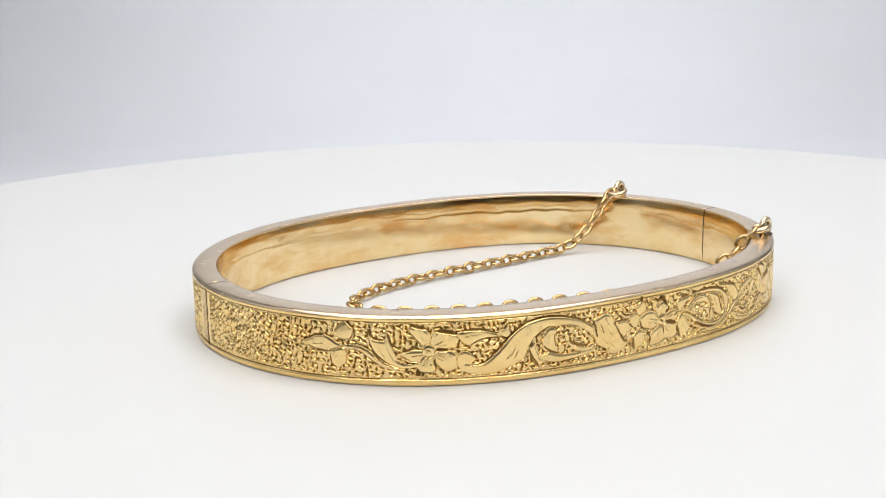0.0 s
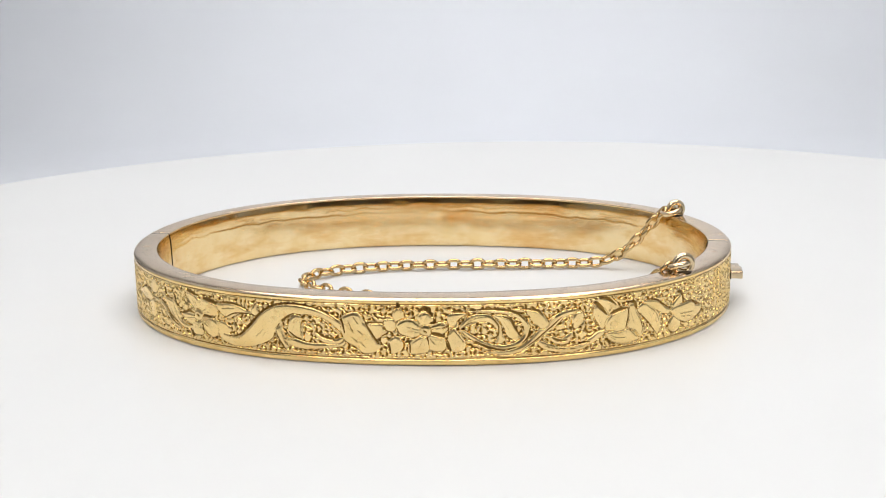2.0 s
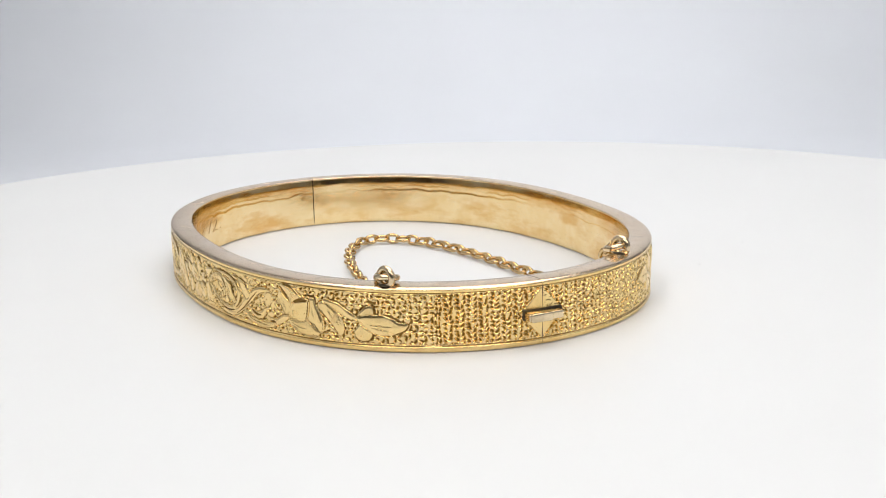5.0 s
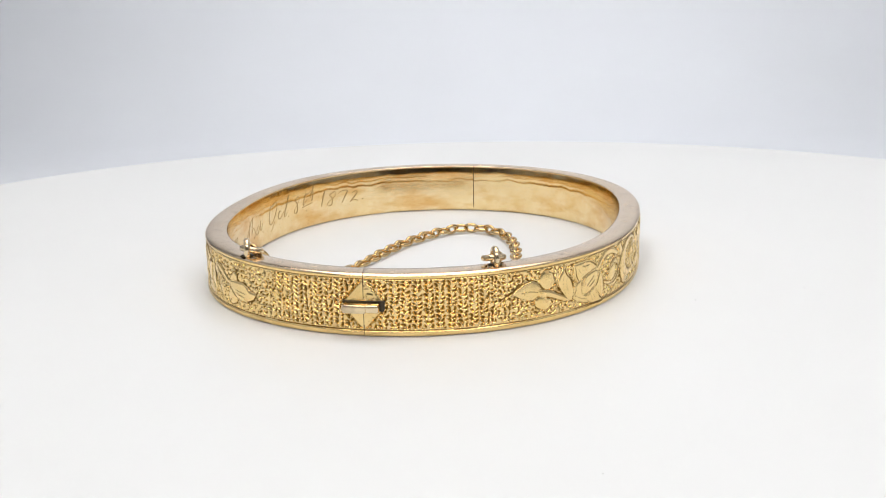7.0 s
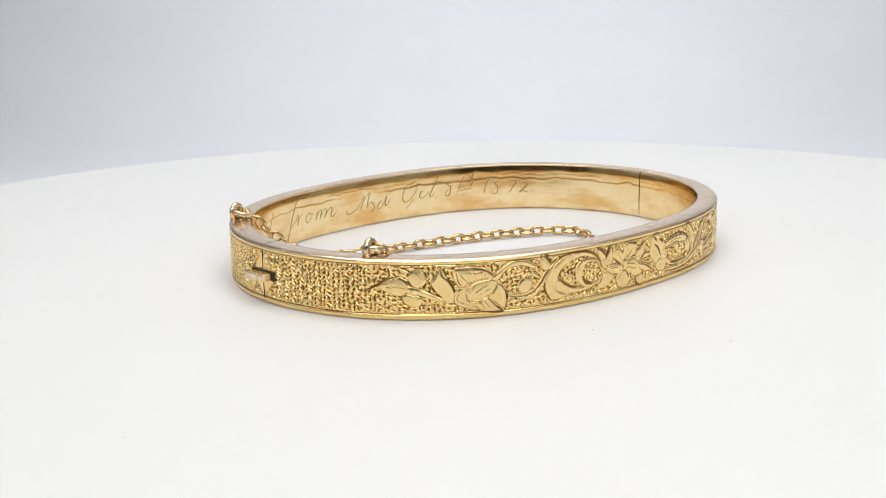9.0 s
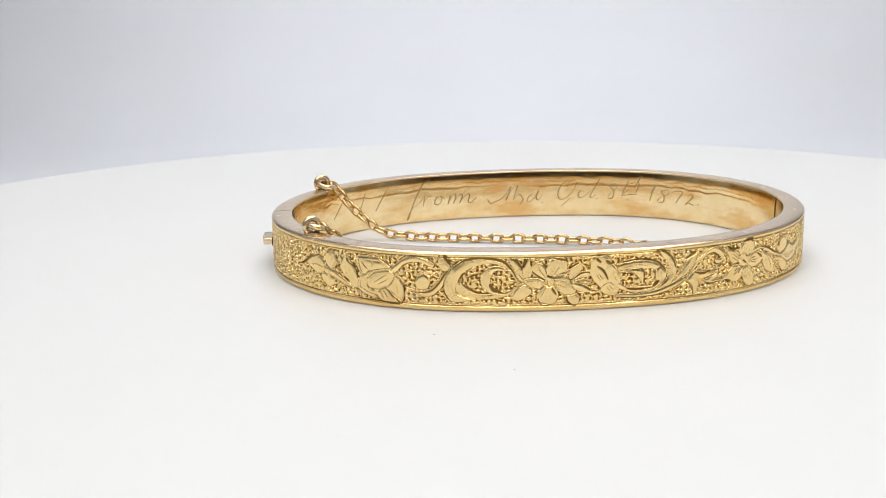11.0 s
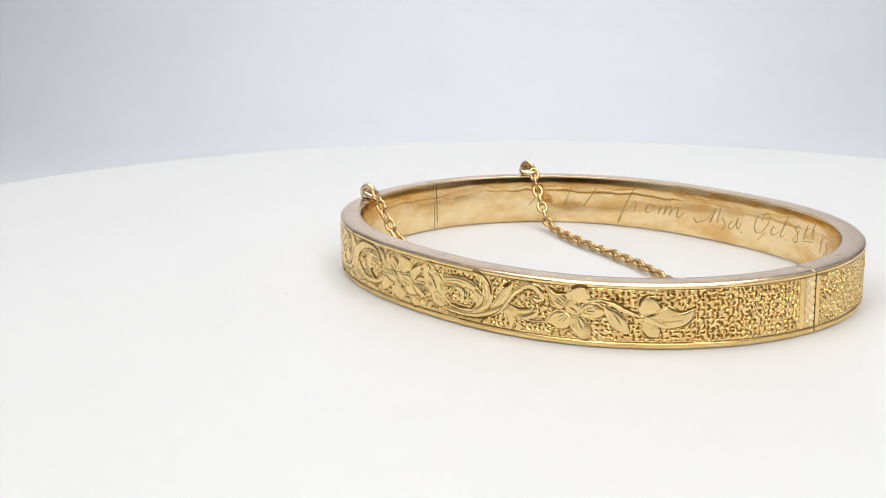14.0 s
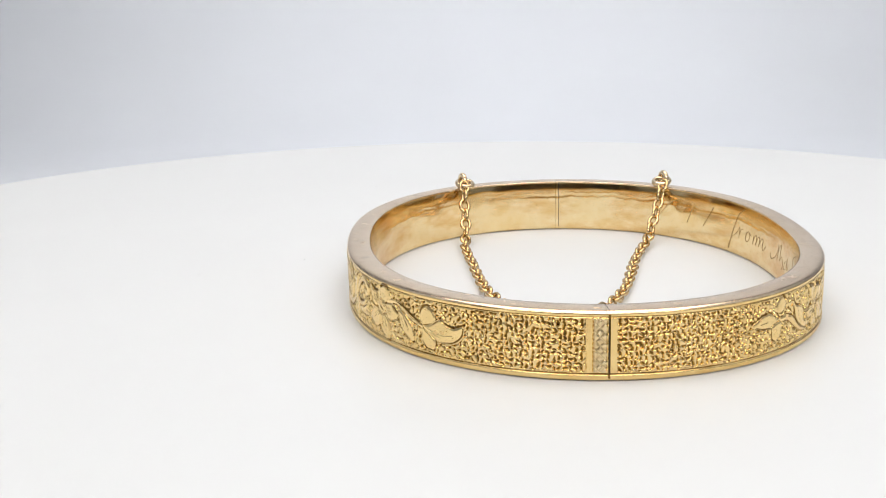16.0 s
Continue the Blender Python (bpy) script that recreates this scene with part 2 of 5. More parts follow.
class Relief:
    """Heights over the outer face, which figure owns each spot, and how far a graver has been there."""

    def __init__(self):
        self.h = np.zeros((NS, NZ))
        self.own = np.zeros((NS, NZ), int)
        self.near = np.full((NS, NZ), 9.0)
        self.groove = np.zeros((NS, NZ))
        self.worked = np.zeros((NS, NZ))
        self.kinds = [None]

    def patch(self, c, m):
        i0, i1 = np.searchsorted(GS, [c[:, 0].min() - m, c[:, 0].max() + m])
        j0, j1 = np.searchsorted(GZ, [c[:, 1].min() - m, c[:, 1].max() + m])
        return np.s_[i0:i1, j0:j1], *np.meshgrid(GS[i0:i1], GZ[j0:j1], indexing="ij")

    def graver(self, pts, width):
        """A tapered furrow, steep on one side and slanting on the other."""
        n = int(np.hypot(*np.diff(np.array(pts), axis=0).T).sum() / 0.05) + 12
        c = spline(pts, n)
        half = np.sin(math.pi * np.linspace(0.03, 0.97, n)) ** 0.7 * width / 2 + 0.012
        sub, s, z = self.patch(c, width + 0.15)
        d = np.sqrt((s[..., None] - c[:, 0]) ** 2 + (z[..., None] - c[:, 1]) ** 2)
        k = (d - half).argmin(-1)
        tan = np.gradient(c, axis=0)
        tan /= np.linalg.norm(tan, axis=1, keepdims=True) + 1e-9
        side = (s - c[k, 0]) * tan[k, 1] - (z - c[k, 1]) * tan[k, 0]
        dist = np.take_along_axis(d, k[..., None], -1)[..., 0]
        rel = np.clip(np.where(side >= 0, dist, -dist) / half[k], -1, 1)
        depth = np.minimum(0.8 * half[k] + 0.035, 0.2)
        v = np.where(rel > 0.45, (1 - rel) / 0.55, (1 + rel) / 1.45) * depth
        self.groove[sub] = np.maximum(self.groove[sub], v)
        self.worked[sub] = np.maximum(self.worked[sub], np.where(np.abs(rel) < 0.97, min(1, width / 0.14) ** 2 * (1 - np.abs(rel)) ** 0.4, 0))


def figure(r, kind, outline, *cuts):
    """One engraved figure: a burnished face with a cut contour and the graver's strokes on it."""
    r.kinds.append(kind)
    me = len(r.kinds) - 1
    rng = np.random.RandomState(me)
    c = closed(outline, int(np.hypot(*np.diff(np.array(outline + outline[:1]), axis=0).T).sum() / 0.05) + 20)
    sub, s, z = r.patch(c, 0.5)
    grow = 0.11 if kind in ("flower", "lily", "shell") else 0.06
    d = np.sqrt((s[..., None] - c[:, 0]) ** 2 + (z[..., None] - c[:, 1]) ** 2).min(-1)
    e = np.roll(c, -1, axis=0)
    over = (c[:, 1] > z[..., None]) != (e[:, 1] > z[..., None])
    cross = s[..., None] < (e[:, 0] - c[:, 0]) * (z[..., None] - c[:, 1]) / (e[:, 1] - c[:, 1] + 1e-12) + c[:, 0]
    inside = (((over & cross).sum(-1) % 2 == 1) | (d < grow)) & (z > 0.64) & (z < 5.6)
    mid = c.mean(0)
    tilt = rng.uniform(-0.05, 0.05, 2)
    top = 0.035 + np.clip(tilt[0] * (s - mid[0]) + tilt[1] * (z - mid[1]), -0.05, 0.05) - 0.05 * smoothstep(0.22, 0.0, d) ** 1.5 - 0.03 * smoothstep(0.75, 0.0, d)
    top += 0.010 * wave(s + z * 0.6, me, 5, 0.15, 0.7) + 0.006 * wave(z - s * 0.4, me + 9, 5, 0.2, 0.9)
    r.near[sub] = np.minimum(r.near[sub], np.where(inside, 0, d))
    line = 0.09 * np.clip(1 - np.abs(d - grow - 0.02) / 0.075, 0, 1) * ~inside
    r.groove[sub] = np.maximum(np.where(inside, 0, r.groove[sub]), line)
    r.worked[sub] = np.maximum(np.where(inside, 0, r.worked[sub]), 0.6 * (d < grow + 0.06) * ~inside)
    r.h[sub][inside] = top[inside]
    r.own[sub][inside] = me
    for pts, width in cuts:
        r.graver(pts, max(width, 0.1))


def front_garland(r):
    """The running ornament of one half: each figure is its outline, then its graver cuts with their widths (mm)."""
    figure(r, "bud", [(-75.25, 3.42), (-74.62, 3.77), (-73.8, 4.18), (-72.86, 4.18), (-71.97, 3.65), (-71.44, 3.36), (-72.17, 3.03), (-73.31, 2.91), (-74.06, 2.98), (-74.64, 3.21)],
           ([(-75.33, 3.5), (-74.6, 3.85), (-73.8, 4.18), (-72.77, 4.19)], 0.13),
           ([(-74.64, 3.21), (-73.69, 2.95), (-72.55, 2.86)], 0.13),
           ([(-74.24, 3.47), (-73.09, 3.53)], 0.06))
    figure(r, "bud", [(-71.73, 5.11), (-70.99, 5.51), (-70.48, 4.88), (-70.79, 4.18), (-71.5, 4.03), (-72.02, 4.41)],
           ([(-70.99, 5.68), (-70.44, 5.09)], 0.26),
           ([(-71.95, 4.24), (-71.5, 4.02), (-70.79, 4.18)], 0.09))
    figure(r, "bud", [(-72.46, 2.75), (-72.17, 3.03), (-71.35, 3.2), (-71.1, 2.8), (-71.24, 1.94), (-71.88, 1.46), (-72.33, 1.75)],
           ([(-72.53, 2.74), (-72.42, 1.82), (-71.93, 1.45)], 0.15),
           ([(-71.19, 2.93), (-71.13, 2.29)], 0.09))
    figure(r, "vine", [(-71.35, 3.45), (-70.37, 3.54), (-69.34, 3.28), (-68.52, 2.66), (-67.54, 1.96), (-66.56, 1.61), (-66.89, 1.48), (-68.05, 1.81), (-68.88, 2.39), (-69.88, 3.04), (-70.9, 3.16)],
           ([(-71.08, 3.56), (-69.86, 3.66), (-68.85, 3.11), (-68.03, 2.18), (-66.89, 1.65)], 0.15),
           ([(-70.9, 3.16), (-69.88, 3.01), (-68.88, 2.34), (-67.9, 1.72)], 0.09))
    figure(r, "leaf", [(-69.03, 4.81), (-68.63, 4.17), (-67.72, 3.96), (-67.45, 4.56), (-67.23, 3.98), (-66.85, 2.91), (-66.38, 2.09), (-64.93, 1.82), (-66.25, 1.62), (-67.54, 2.21), (-68.5, 3.08), (-68.9, 3.9)],
           ([(-69.12, 4.98), (-68.63, 4.25), (-67.83, 4.09)], 0.26),
           ([(-69.01, 4.14), (-68.59, 3.03), (-67.79, 2.16)], 0.15),
           ([(-67.56, 3.88), (-67.18, 2.89), (-66.72, 2.08)], 0.09),
           ([(-68.32, 3.76), (-67.85, 2.86), (-67.21, 2.14)], 0.07),
           ([(-67.45, 4.81), (-67.3, 4.23), (-67.01, 3.49)], 0.13))
    figure(r, "flower", [(-66.2, 2.93), (-65.56, 3.11), (-64.42, 3.09), (-64.36, 2.66), (-64.93, 2.2), (-65.65, 2.27)],
           ([(-66.23, 2.99), (-65.54, 3.25), (-64.87, 3.62)], 0.26),
           ([(-66.12, 2.76), (-65.65, 2.27), (-64.93, 2.2)], 0.11),
           ([(-65.4, 2.7), (-64.42, 2.87)], 0.06))
    figure(r, "flower", [(-65.4, 5.04), (-64.69, 5.21), (-63.91, 4.63), (-63.78, 3.71), (-64.33, 3.63), (-65.02, 4.21)],
           ([(-65.51, 5.42), (-64.69, 5.2), (-63.87, 5.01)], 0.3),
           ([(-65.42, 4.95), (-65.02, 4.21), (-64.4, 3.66)], 0.11),
           ([(-64.62, 4.71), (-64.11, 3.63)], 0.06),
           ([(-64.31, 4.63), (-64, 3.63)], 0.06))
    figure(r, "flower", [(-63.67, 3.63), (-63.42, 4.46), (-62.77, 4.87), (-61.68, 4.51), (-61.37, 4.25), (-61.86, 3.43), (-62.66, 3.25), (-63.49, 3.33)],
           ([(-63.29, 4.86), (-62.31, 4.78), (-61.33, 4.49)], 0.41),
           ([(-63.47, 3.38), (-62.57, 3.23), (-61.82, 3.43)], 0.11),
           ([(-63.44, 3.63), (-62.64, 4.03)], 0.06),
           ([(-63.38, 3.46), (-62.33, 3.69)], 0.06))
    figure(r, "flower", [(-63.44, 2.82), (-62.35, 3.03), (-61.64, 2.76), (-61.57, 1.75), (-62.37, 1.36), (-63.09, 1.87)],
           ([(-63.26, 3.22), (-62.31, 3.14)], 0.34),
           ([(-63.18, 2.12), (-62.86, 1.53), (-62.31, 1.34)], 0.11),
           ([(-63.47, 2.79), (-62.69, 2.28)], 0.06),
           ([(-63.4, 2.87), (-62.44, 2.61)], 0.06))
    figure(r, "flower", [(-64.44, 2.54), (-63.64, 2.62), (-63.47, 1.87), (-63.58, 1.37), (-64.31, 1.32), (-64.78, 1.54), (-64.69, 2.12)],
           ([(-63.49, 2.37), (-63.31, 1.75)], 0.21),
           ([(-64.82, 1.53), (-64.96, 0.91)], 0.37),
           ([(-64.27, 2.54), (-64.38, 1.87)], 0.06),
           ([(-64.04, 2.54), (-64.04, 1.79)], 0.06),
           ([(-63.8, 2.54), (-63.71, 1.87)], 0.06))
    figure(r, "heart", [(-64.38, 3.13), (-64.24, 3.49), (-63.93, 3.63), (-63.58, 3.46), (-63.47, 3.09), (-63.62, 2.71), (-63.98, 2.56), (-64.31, 2.74)],
           ([(-64.29, 2.88), (-63.98, 2.59), (-63.55, 2.79)], 0.11),
           ([(-64.07, 3.26), (-63.75, 3.04)], 0.17))
    figure(r, "leaf", [(-61.44, 4.56), (-60.73, 4.73), (-59.43, 4.81), (-57.99, 4.28), (-57.43, 4.04), (-58.81, 4), (-59.61, 3.71), (-60.19, 3.37), (-61.06, 3.91)],
           ([(-61.04, 4.74), (-59.92, 4.83), (-58.97, 4.7), (-58.08, 4.36)], 0.17),
           ([(-60.41, 3.47), (-59.61, 3.91), (-58.48, 4.03), (-56.78, 4)], 0.15),
           ([(-60.88, 4.32), (-59.46, 4.42)], 0.06))
    figure(r, "leaf", [(-57.52, 4.14), (-57.41, 4.88), (-57.1, 5.19), (-56.9, 4.68), (-56.9, 4.09)],
           ([(-57.1, 5.19), (-57.45, 4.63)], 0.15),
           ([(-57.01, 5.02), (-56.83, 4.25)], 0.11))
    figure(r, "scroll", [(-61.15, 2.91), (-60.44, 2.8), (-59.97, 2.28), (-60.3, 1.84), (-59.32, 1.77), (-58.52, 2.19), (-57.52, 3.13), (-56.54, 4.23), (-55.2, 5.04), (-53.51, 5.29), (-51.6, 5.08), (-49.99, 4.55), (-48.9, 3.81), (-48.66, 2.75), (-49.64, 3.68), (-51.06, 4.31), (-52.64, 4.49), (-53.51, 4.33), (-54.45, 3.79), (-55.2, 2.85), (-55.72, 1.97), (-56.72, 1.39), (-58.37, 0.93), (-59.84, 0.93), (-61.1, 1.32), (-61.44, 2.08)],
           ([(-60.86, 1.81), (-59.81, 1.7), (-58.83, 2.1), (-58.01, 2.91), (-57.19, 3.78), (-56.21, 4.62), (-55.03, 5.19), (-53.51, 5.38), (-51.77, 5.19), (-50.35, 4.71), (-49.17, 3.98)], 0.24),
           ([(-53.24, 4.54), (-54.02, 4.11), (-54.71, 3.48), (-55.14, 2.81)], 0.22),
           ([(-56.87, 2.24), (-56.38, 3.12)], 0.07),
           ([(-56.54, 2.1), (-56.14, 2.8)], 0.07),
           ([(-57.21, 2.02), (-56.78, 2.65)], 0.06),
           ([(-52.46, 4.45), (-51.06, 4.39), (-49.64, 3.68)], 0.09))
    figure(r, "leaf", [(-55.25, 2.77), (-54.87, 3.15), (-54.62, 3.64), (-54.45, 2.61), (-54.11, 1.9), (-53.87, 1.45), (-54.34, 1.28), (-54.96, 2.07)],
           ([(-55.2, 2.82), (-54.89, 1.98), (-54.34, 1.28)], 0.17),
           ([(-54.71, 3.31), (-54.45, 2.44), (-54.05, 1.72)], 0.07))
    figure(r, "leaf", [(-53.78, 2.45), (-53.89, 3.14), (-53.69, 3.88), (-53.18, 4.33), (-52.69, 4.11), (-52.73, 3.27), (-52.49, 2.22), (-52.91, 2.1)],
           ([(-53.82, 2.79), (-53.18, 2.27), (-52.62, 2.09)], 0.22),
           ([(-52.8, 4.12), (-52.73, 3.1), (-52.51, 2.31)], 0.11),
           ([(-53.33, 4.01), (-53.42, 3)], 0.06))
    figure(r, "scroll", [(-54.18, 1.99), (-53.51, 2.14), (-52.13, 1.81), (-50.35, 1.78), (-49.44, 2.05), (-48.7, 2.28), (-48.83, 1.75), (-49.99, 1.45), (-51.42, 1.24), (-53, 1.27), (-53.87, 1.54)],
           ([(-54.11, 1.76), (-53, 1.25), (-51.42, 1.23), (-49.99, 1.45)], 0.11),
           ([(-54.11, 2.02), (-53.36, 2.12)], 0.07))
    figure(r, "leaf", [(-51.33, 2.79), (-50.53, 2.52), (-49.61, 2.23), (-48.7, 2.45), (-49.21, 1.94), (-50.35, 1.92), (-51.06, 2.27)],
           ([(-51.28, 2.89), (-50.53, 2.44), (-49.5, 2.18)], 0.22))
    figure(r, "shell", [(-48.79, 4.23), (-48.34, 4.59), (-47.65, 4.79), (-47.14, 4.54), (-46.83, 3.94), (-46.32, 3.43), (-45.85, 2.48), (-45.52, 1.8), (-45.69, 1.44), (-46.23, 1.17), (-46.92, 1.15), (-47.59, 1.73), (-48.43, 2.23), (-48.77, 3.09)],
           ([(-48.95, 4.48), (-48.72, 3.7), (-48.57, 2.89)], 0.21),
           ([(-48.26, 4.25), (-48.03, 3.47), (-47.68, 2.92)], 0.11),
           ([(-47.43, 3.35), (-46.83, 2.77)], 0.09),
           ([(-46.74, 3.94), (-46.01, 2.74), (-45.52, 1.94)], 0.24),
           ([(-47.3, 2.27), (-46.59, 1.56)], 0.09),
           ([(-47.7, 4.53), (-47.34, 3.84)], 0.09),
           ([(-47.97, 2.68), (-47.39, 2.09)], 0.07))
    figure(r, "leaf", [(-46.41, 3.78), (-45.29, 3.81), (-44.72, 3.21), (-45.16, 2.85), (-45.67, 2.49), (-46.07, 3.09)],
           ([(-46.47, 3.97), (-45.43, 3.89)], 0.22),
           ([(-45.14, 3.55), (-44.6, 3.17)], 0.26))
    figure(r, "leaf", [(-46.03, 4.66), (-45.52, 4.58), (-44.94, 4.42), (-45.12, 4.07), (-45.72, 4.2)],
           ([(-45.94, 4.75), (-45.54, 4.41), (-44.92, 4.34)], 0.22))
    figure(r, "leaf", [(-44.96, 4.07), (-44.6, 4.34), (-44.09, 4.35), (-43.87, 3.74), (-44.14, 3.3), (-44.72, 3.29)],
           ([(-44.92, 4.25), (-44.09, 4.4)], 0.11))
    figure(r, "leaf", [(-44.18, 4.78), (-43.65, 5.4), (-43.25, 4.8), (-43.36, 4.27), (-43.94, 4.18)],
           ([(-43.74, 5.83), (-43.65, 5.31)], 0.37))
    figure(r, "leaf", [(-44.67, 2.16), (-43.98, 2.7), (-43.4, 2.18), (-43.49, 1.49), (-44.36, 1.12), (-44.54, 1.64)],
           ([(-44.6, 2.16), (-44.49, 1.09)], 0.22))
    figure(r, "leaf", [(-39.35, 4.54), (-38.84, 4.8), (-37.77, 4.79), (-38.28, 4.36), (-38.77, 3.76), (-39.19, 3.85)],
           ([(-38.95, 5.01), (-37.9, 5.05)], 0.21),
           ([(-38.77, 3.76), (-38.28, 4.31), (-37.68, 4.7)], 0.09))
    figure(r, "leaf", [(-39.28, 2.72), (-38.79, 3.41), (-38.3, 2.89), (-37.81, 2.19), (-37.97, 1.49), (-38.81, 1.33), (-39.21, 1.68)],
           ([(-39.33, 2.29), (-39.04, 1.3)], 0.19),
           ([(-38.75, 3.38), (-38.06, 2.45)], 0.09))
    figure(r, "flower", [(-43.87, 3.57), (-43.6, 4.01), (-42.93, 4.24), (-42.27, 4.11), (-41.82, 3.5), (-41.8, 2.98), (-42.62, 2.68), (-43.56, 2.88)],
           ([(-43.89, 3.6), (-43.53, 2.88), (-42.67, 2.66)], 0.13),
           ([(-42.93, 3.67), (-41.86, 3.33)], 0.06),
           ([(-42.87, 3.23), (-41.86, 3.1)], 0.06))
    figure(r, "flower", [(-42, 4.37), (-41.75, 4.72), (-41.09, 4.9), (-40.68, 4.29), (-41.02, 3.68), (-41.44, 3.63), (-41.8, 3.85)],
           ([(-41.86, 5.05), (-41.24, 5.3), (-40.64, 4.51)], 0.45),
           ([(-42.02, 4.28), (-41.8, 3.8)], 0.11),
           ([(-41.42, 4.46), (-41.35, 3.68)], 0.06))
    figure(r, "flower", [(-40.91, 3.51), (-40.53, 3.77), (-39.77, 3.94), (-39.42, 3.5), (-39.79, 3.07), (-40.82, 3.04)],
           ([(-39.82, 3.47), (-39.24, 3.69)], 0.22),
           ([(-40.91, 3.94), (-40.39, 4.11)], 0.22),
           ([(-40.77, 3.39), (-40.02, 3.56)], 0.06))
    figure(r, "flower", [(-41.22, 2.69), (-40.62, 2.93), (-39.79, 2.69), (-39.64, 1.68), (-40.31, 1.42), (-41.04, 1.68)],
           ([(-40.86, 3.04), (-39.59, 2.67)], 0.34),
           ([(-41.09, 2.64), (-41.09, 1.6)], 0.15),
           ([(-40.95, 2.64), (-40.46, 2.03)], 0.06))
    figure(r, "flower", [(-42.64, 2.02), (-42.13, 2.46), (-41.49, 2.72), (-41.2, 2.12), (-41.26, 1.34), (-42.15, 1.16), (-42.76, 1.24)],
           ([(-43.18, 2.15), (-42.6, 2.28)], 0.26),
           ([(-42.69, 2.11), (-42.71, 1.12)], 0.15),
           ([(-41.55, 2.55), (-41.89, 1.77)], 0.06),
           ([(-41.37, 2.46), (-41.49, 1.68)], 0.06))
    figure(r, "heart", [(-41.78, 3.21), (-41.64, 3.56), (-41.33, 3.7), (-41.02, 3.56), (-40.88, 3.21), (-41.02, 2.86), (-41.35, 2.72), (-41.66, 2.86)],
           ([(-41.75, 3.07), (-41.46, 2.76), (-41.04, 2.86)], 0.11),
           ([(-41.49, 3.33), (-41.17, 3.07)], 0.15))
    figure(r, "scroll", [(-38.28, 3.49), (-37.61, 4.35), (-36.61, 4.68), (-35.61, 4.56), (-34.78, 3.93), (-34.54, 2.97), (-34.29, 2.26), (-35.14, 1.95), (-34.87, 2.63), (-35.05, 3.42), (-35.63, 3.96), (-36.45, 4.07), (-37.28, 3.82)],
           ([(-35.45, 4.39), (-34.87, 3.67), (-34.87, 2.8), (-35.21, 2.5)], 0.15),
           ([(-38.12, 3.49), (-37.46, 3.91), (-36.45, 4.1)], 0.11),
           ([(-37.77, 3.92), (-36.94, 4.42), (-35.94, 4.43)], 0.06))
    figure(r, "leaf", [(-35.27, 4.55), (-34.29, 4.52), (-33.63, 3.97), (-33.29, 3.26), (-33.05, 2.55), (-32.69, 2.5), (-33.11, 2.28), (-33.96, 2.6), (-34.29, 3.39), (-34.78, 4.19)],
           ([(-34.65, 4.53), (-33.78, 4.15), (-33.36, 3.35), (-32.82, 2.51)], 0.17),
           ([(-34.45, 4.18), (-33.87, 3.2)], 0.06))
    figure(r, "scroll", [(-37.43, 4.95), (-35.79, 5.09), (-34.12, 5), (-33.02, 4.6), (-32.27, 3.9), (-32.02, 3.02), (-32.36, 2.17), (-33.29, 1.56), (-34.47, 1.4), (-35.65, 1.62), (-36.97, 2.26), (-38.12, 3.23), (-37.46, 2.96), (-36.3, 2.24), (-35.14, 1.86), (-33.96, 1.81), (-32.96, 2.2), (-32.53, 2.87), (-32.6, 3.57), (-33.11, 4.21), (-33.94, 4.64), (-35.79, 4.88)],
           ([(-37.43, 4.99), (-35.79, 5.12), (-34.03, 4.96), (-33.02, 4.55), (-32.24, 3.87)], 0.19),
           ([(-32, 3.28), (-32.2, 2.51), (-32.78, 1.88)], 0.17),
           ([(-36.97, 2.31), (-35.81, 1.71), (-34.47, 1.38), (-33.2, 1.59)], 0.28))
    figure(r, "vine", [(-35.99, 1.19), (-34.14, 1.25), (-32.78, 1.64), (-31.75, 2.45), (-30.91, 3.38), (-29.88, 4.18), (-28.84, 4.62), (-27.77, 4.7), (-27.32, 4.39), (-28.3, 4.31), (-29.1, 3.95), (-29.88, 3.22), (-30.91, 2.51), (-31.78, 1.79), (-32.96, 1.16), (-34.32, 0.96)],
           ([(-29.02, 4.23), (-29.88, 3.48), (-30.73, 2.76), (-31.6, 2.04), (-32.78, 1.29)], 0.15),
           ([(-31.24, 2.88), (-30.57, 3.62), (-29.71, 4.22)], 0.07),
           ([(-38.46, 3.06), (-37.81, 2.19), (-36.48, 1.43), (-35.14, 1.13)], 0.09))
    figure(r, "leaf", [(-32.27, 4.94), (-31.24, 4.8), (-30.73, 4.33), (-30.4, 3.61), (-30.91, 3.21), (-31.6, 3.69), (-31.93, 4.23)],
           ([(-33.2, 5.08), (-32.27, 5.03), (-31.24, 4.78), (-30.8, 4.3)], 0.21),
           ([(-31.75, 4.05), (-31.09, 3.31)], 0.07))
    figure(r, "leaf", [(-28.04, 3.15), (-28.13, 3.86), (-27.77, 4.35), (-27.32, 4.48), (-27.06, 4.02), (-27.23, 3.34), (-27.68, 2.94)],
           ([(-28.04, 3.41), (-28.1, 2.95)], 0.19),
           ([(-28.08, 3.77), (-27.77, 4.35), (-27.23, 4.46)], 0.09),
           ([(-27.15, 4.03), (-27.26, 3.3), (-27.61, 2.94)], 0.09))
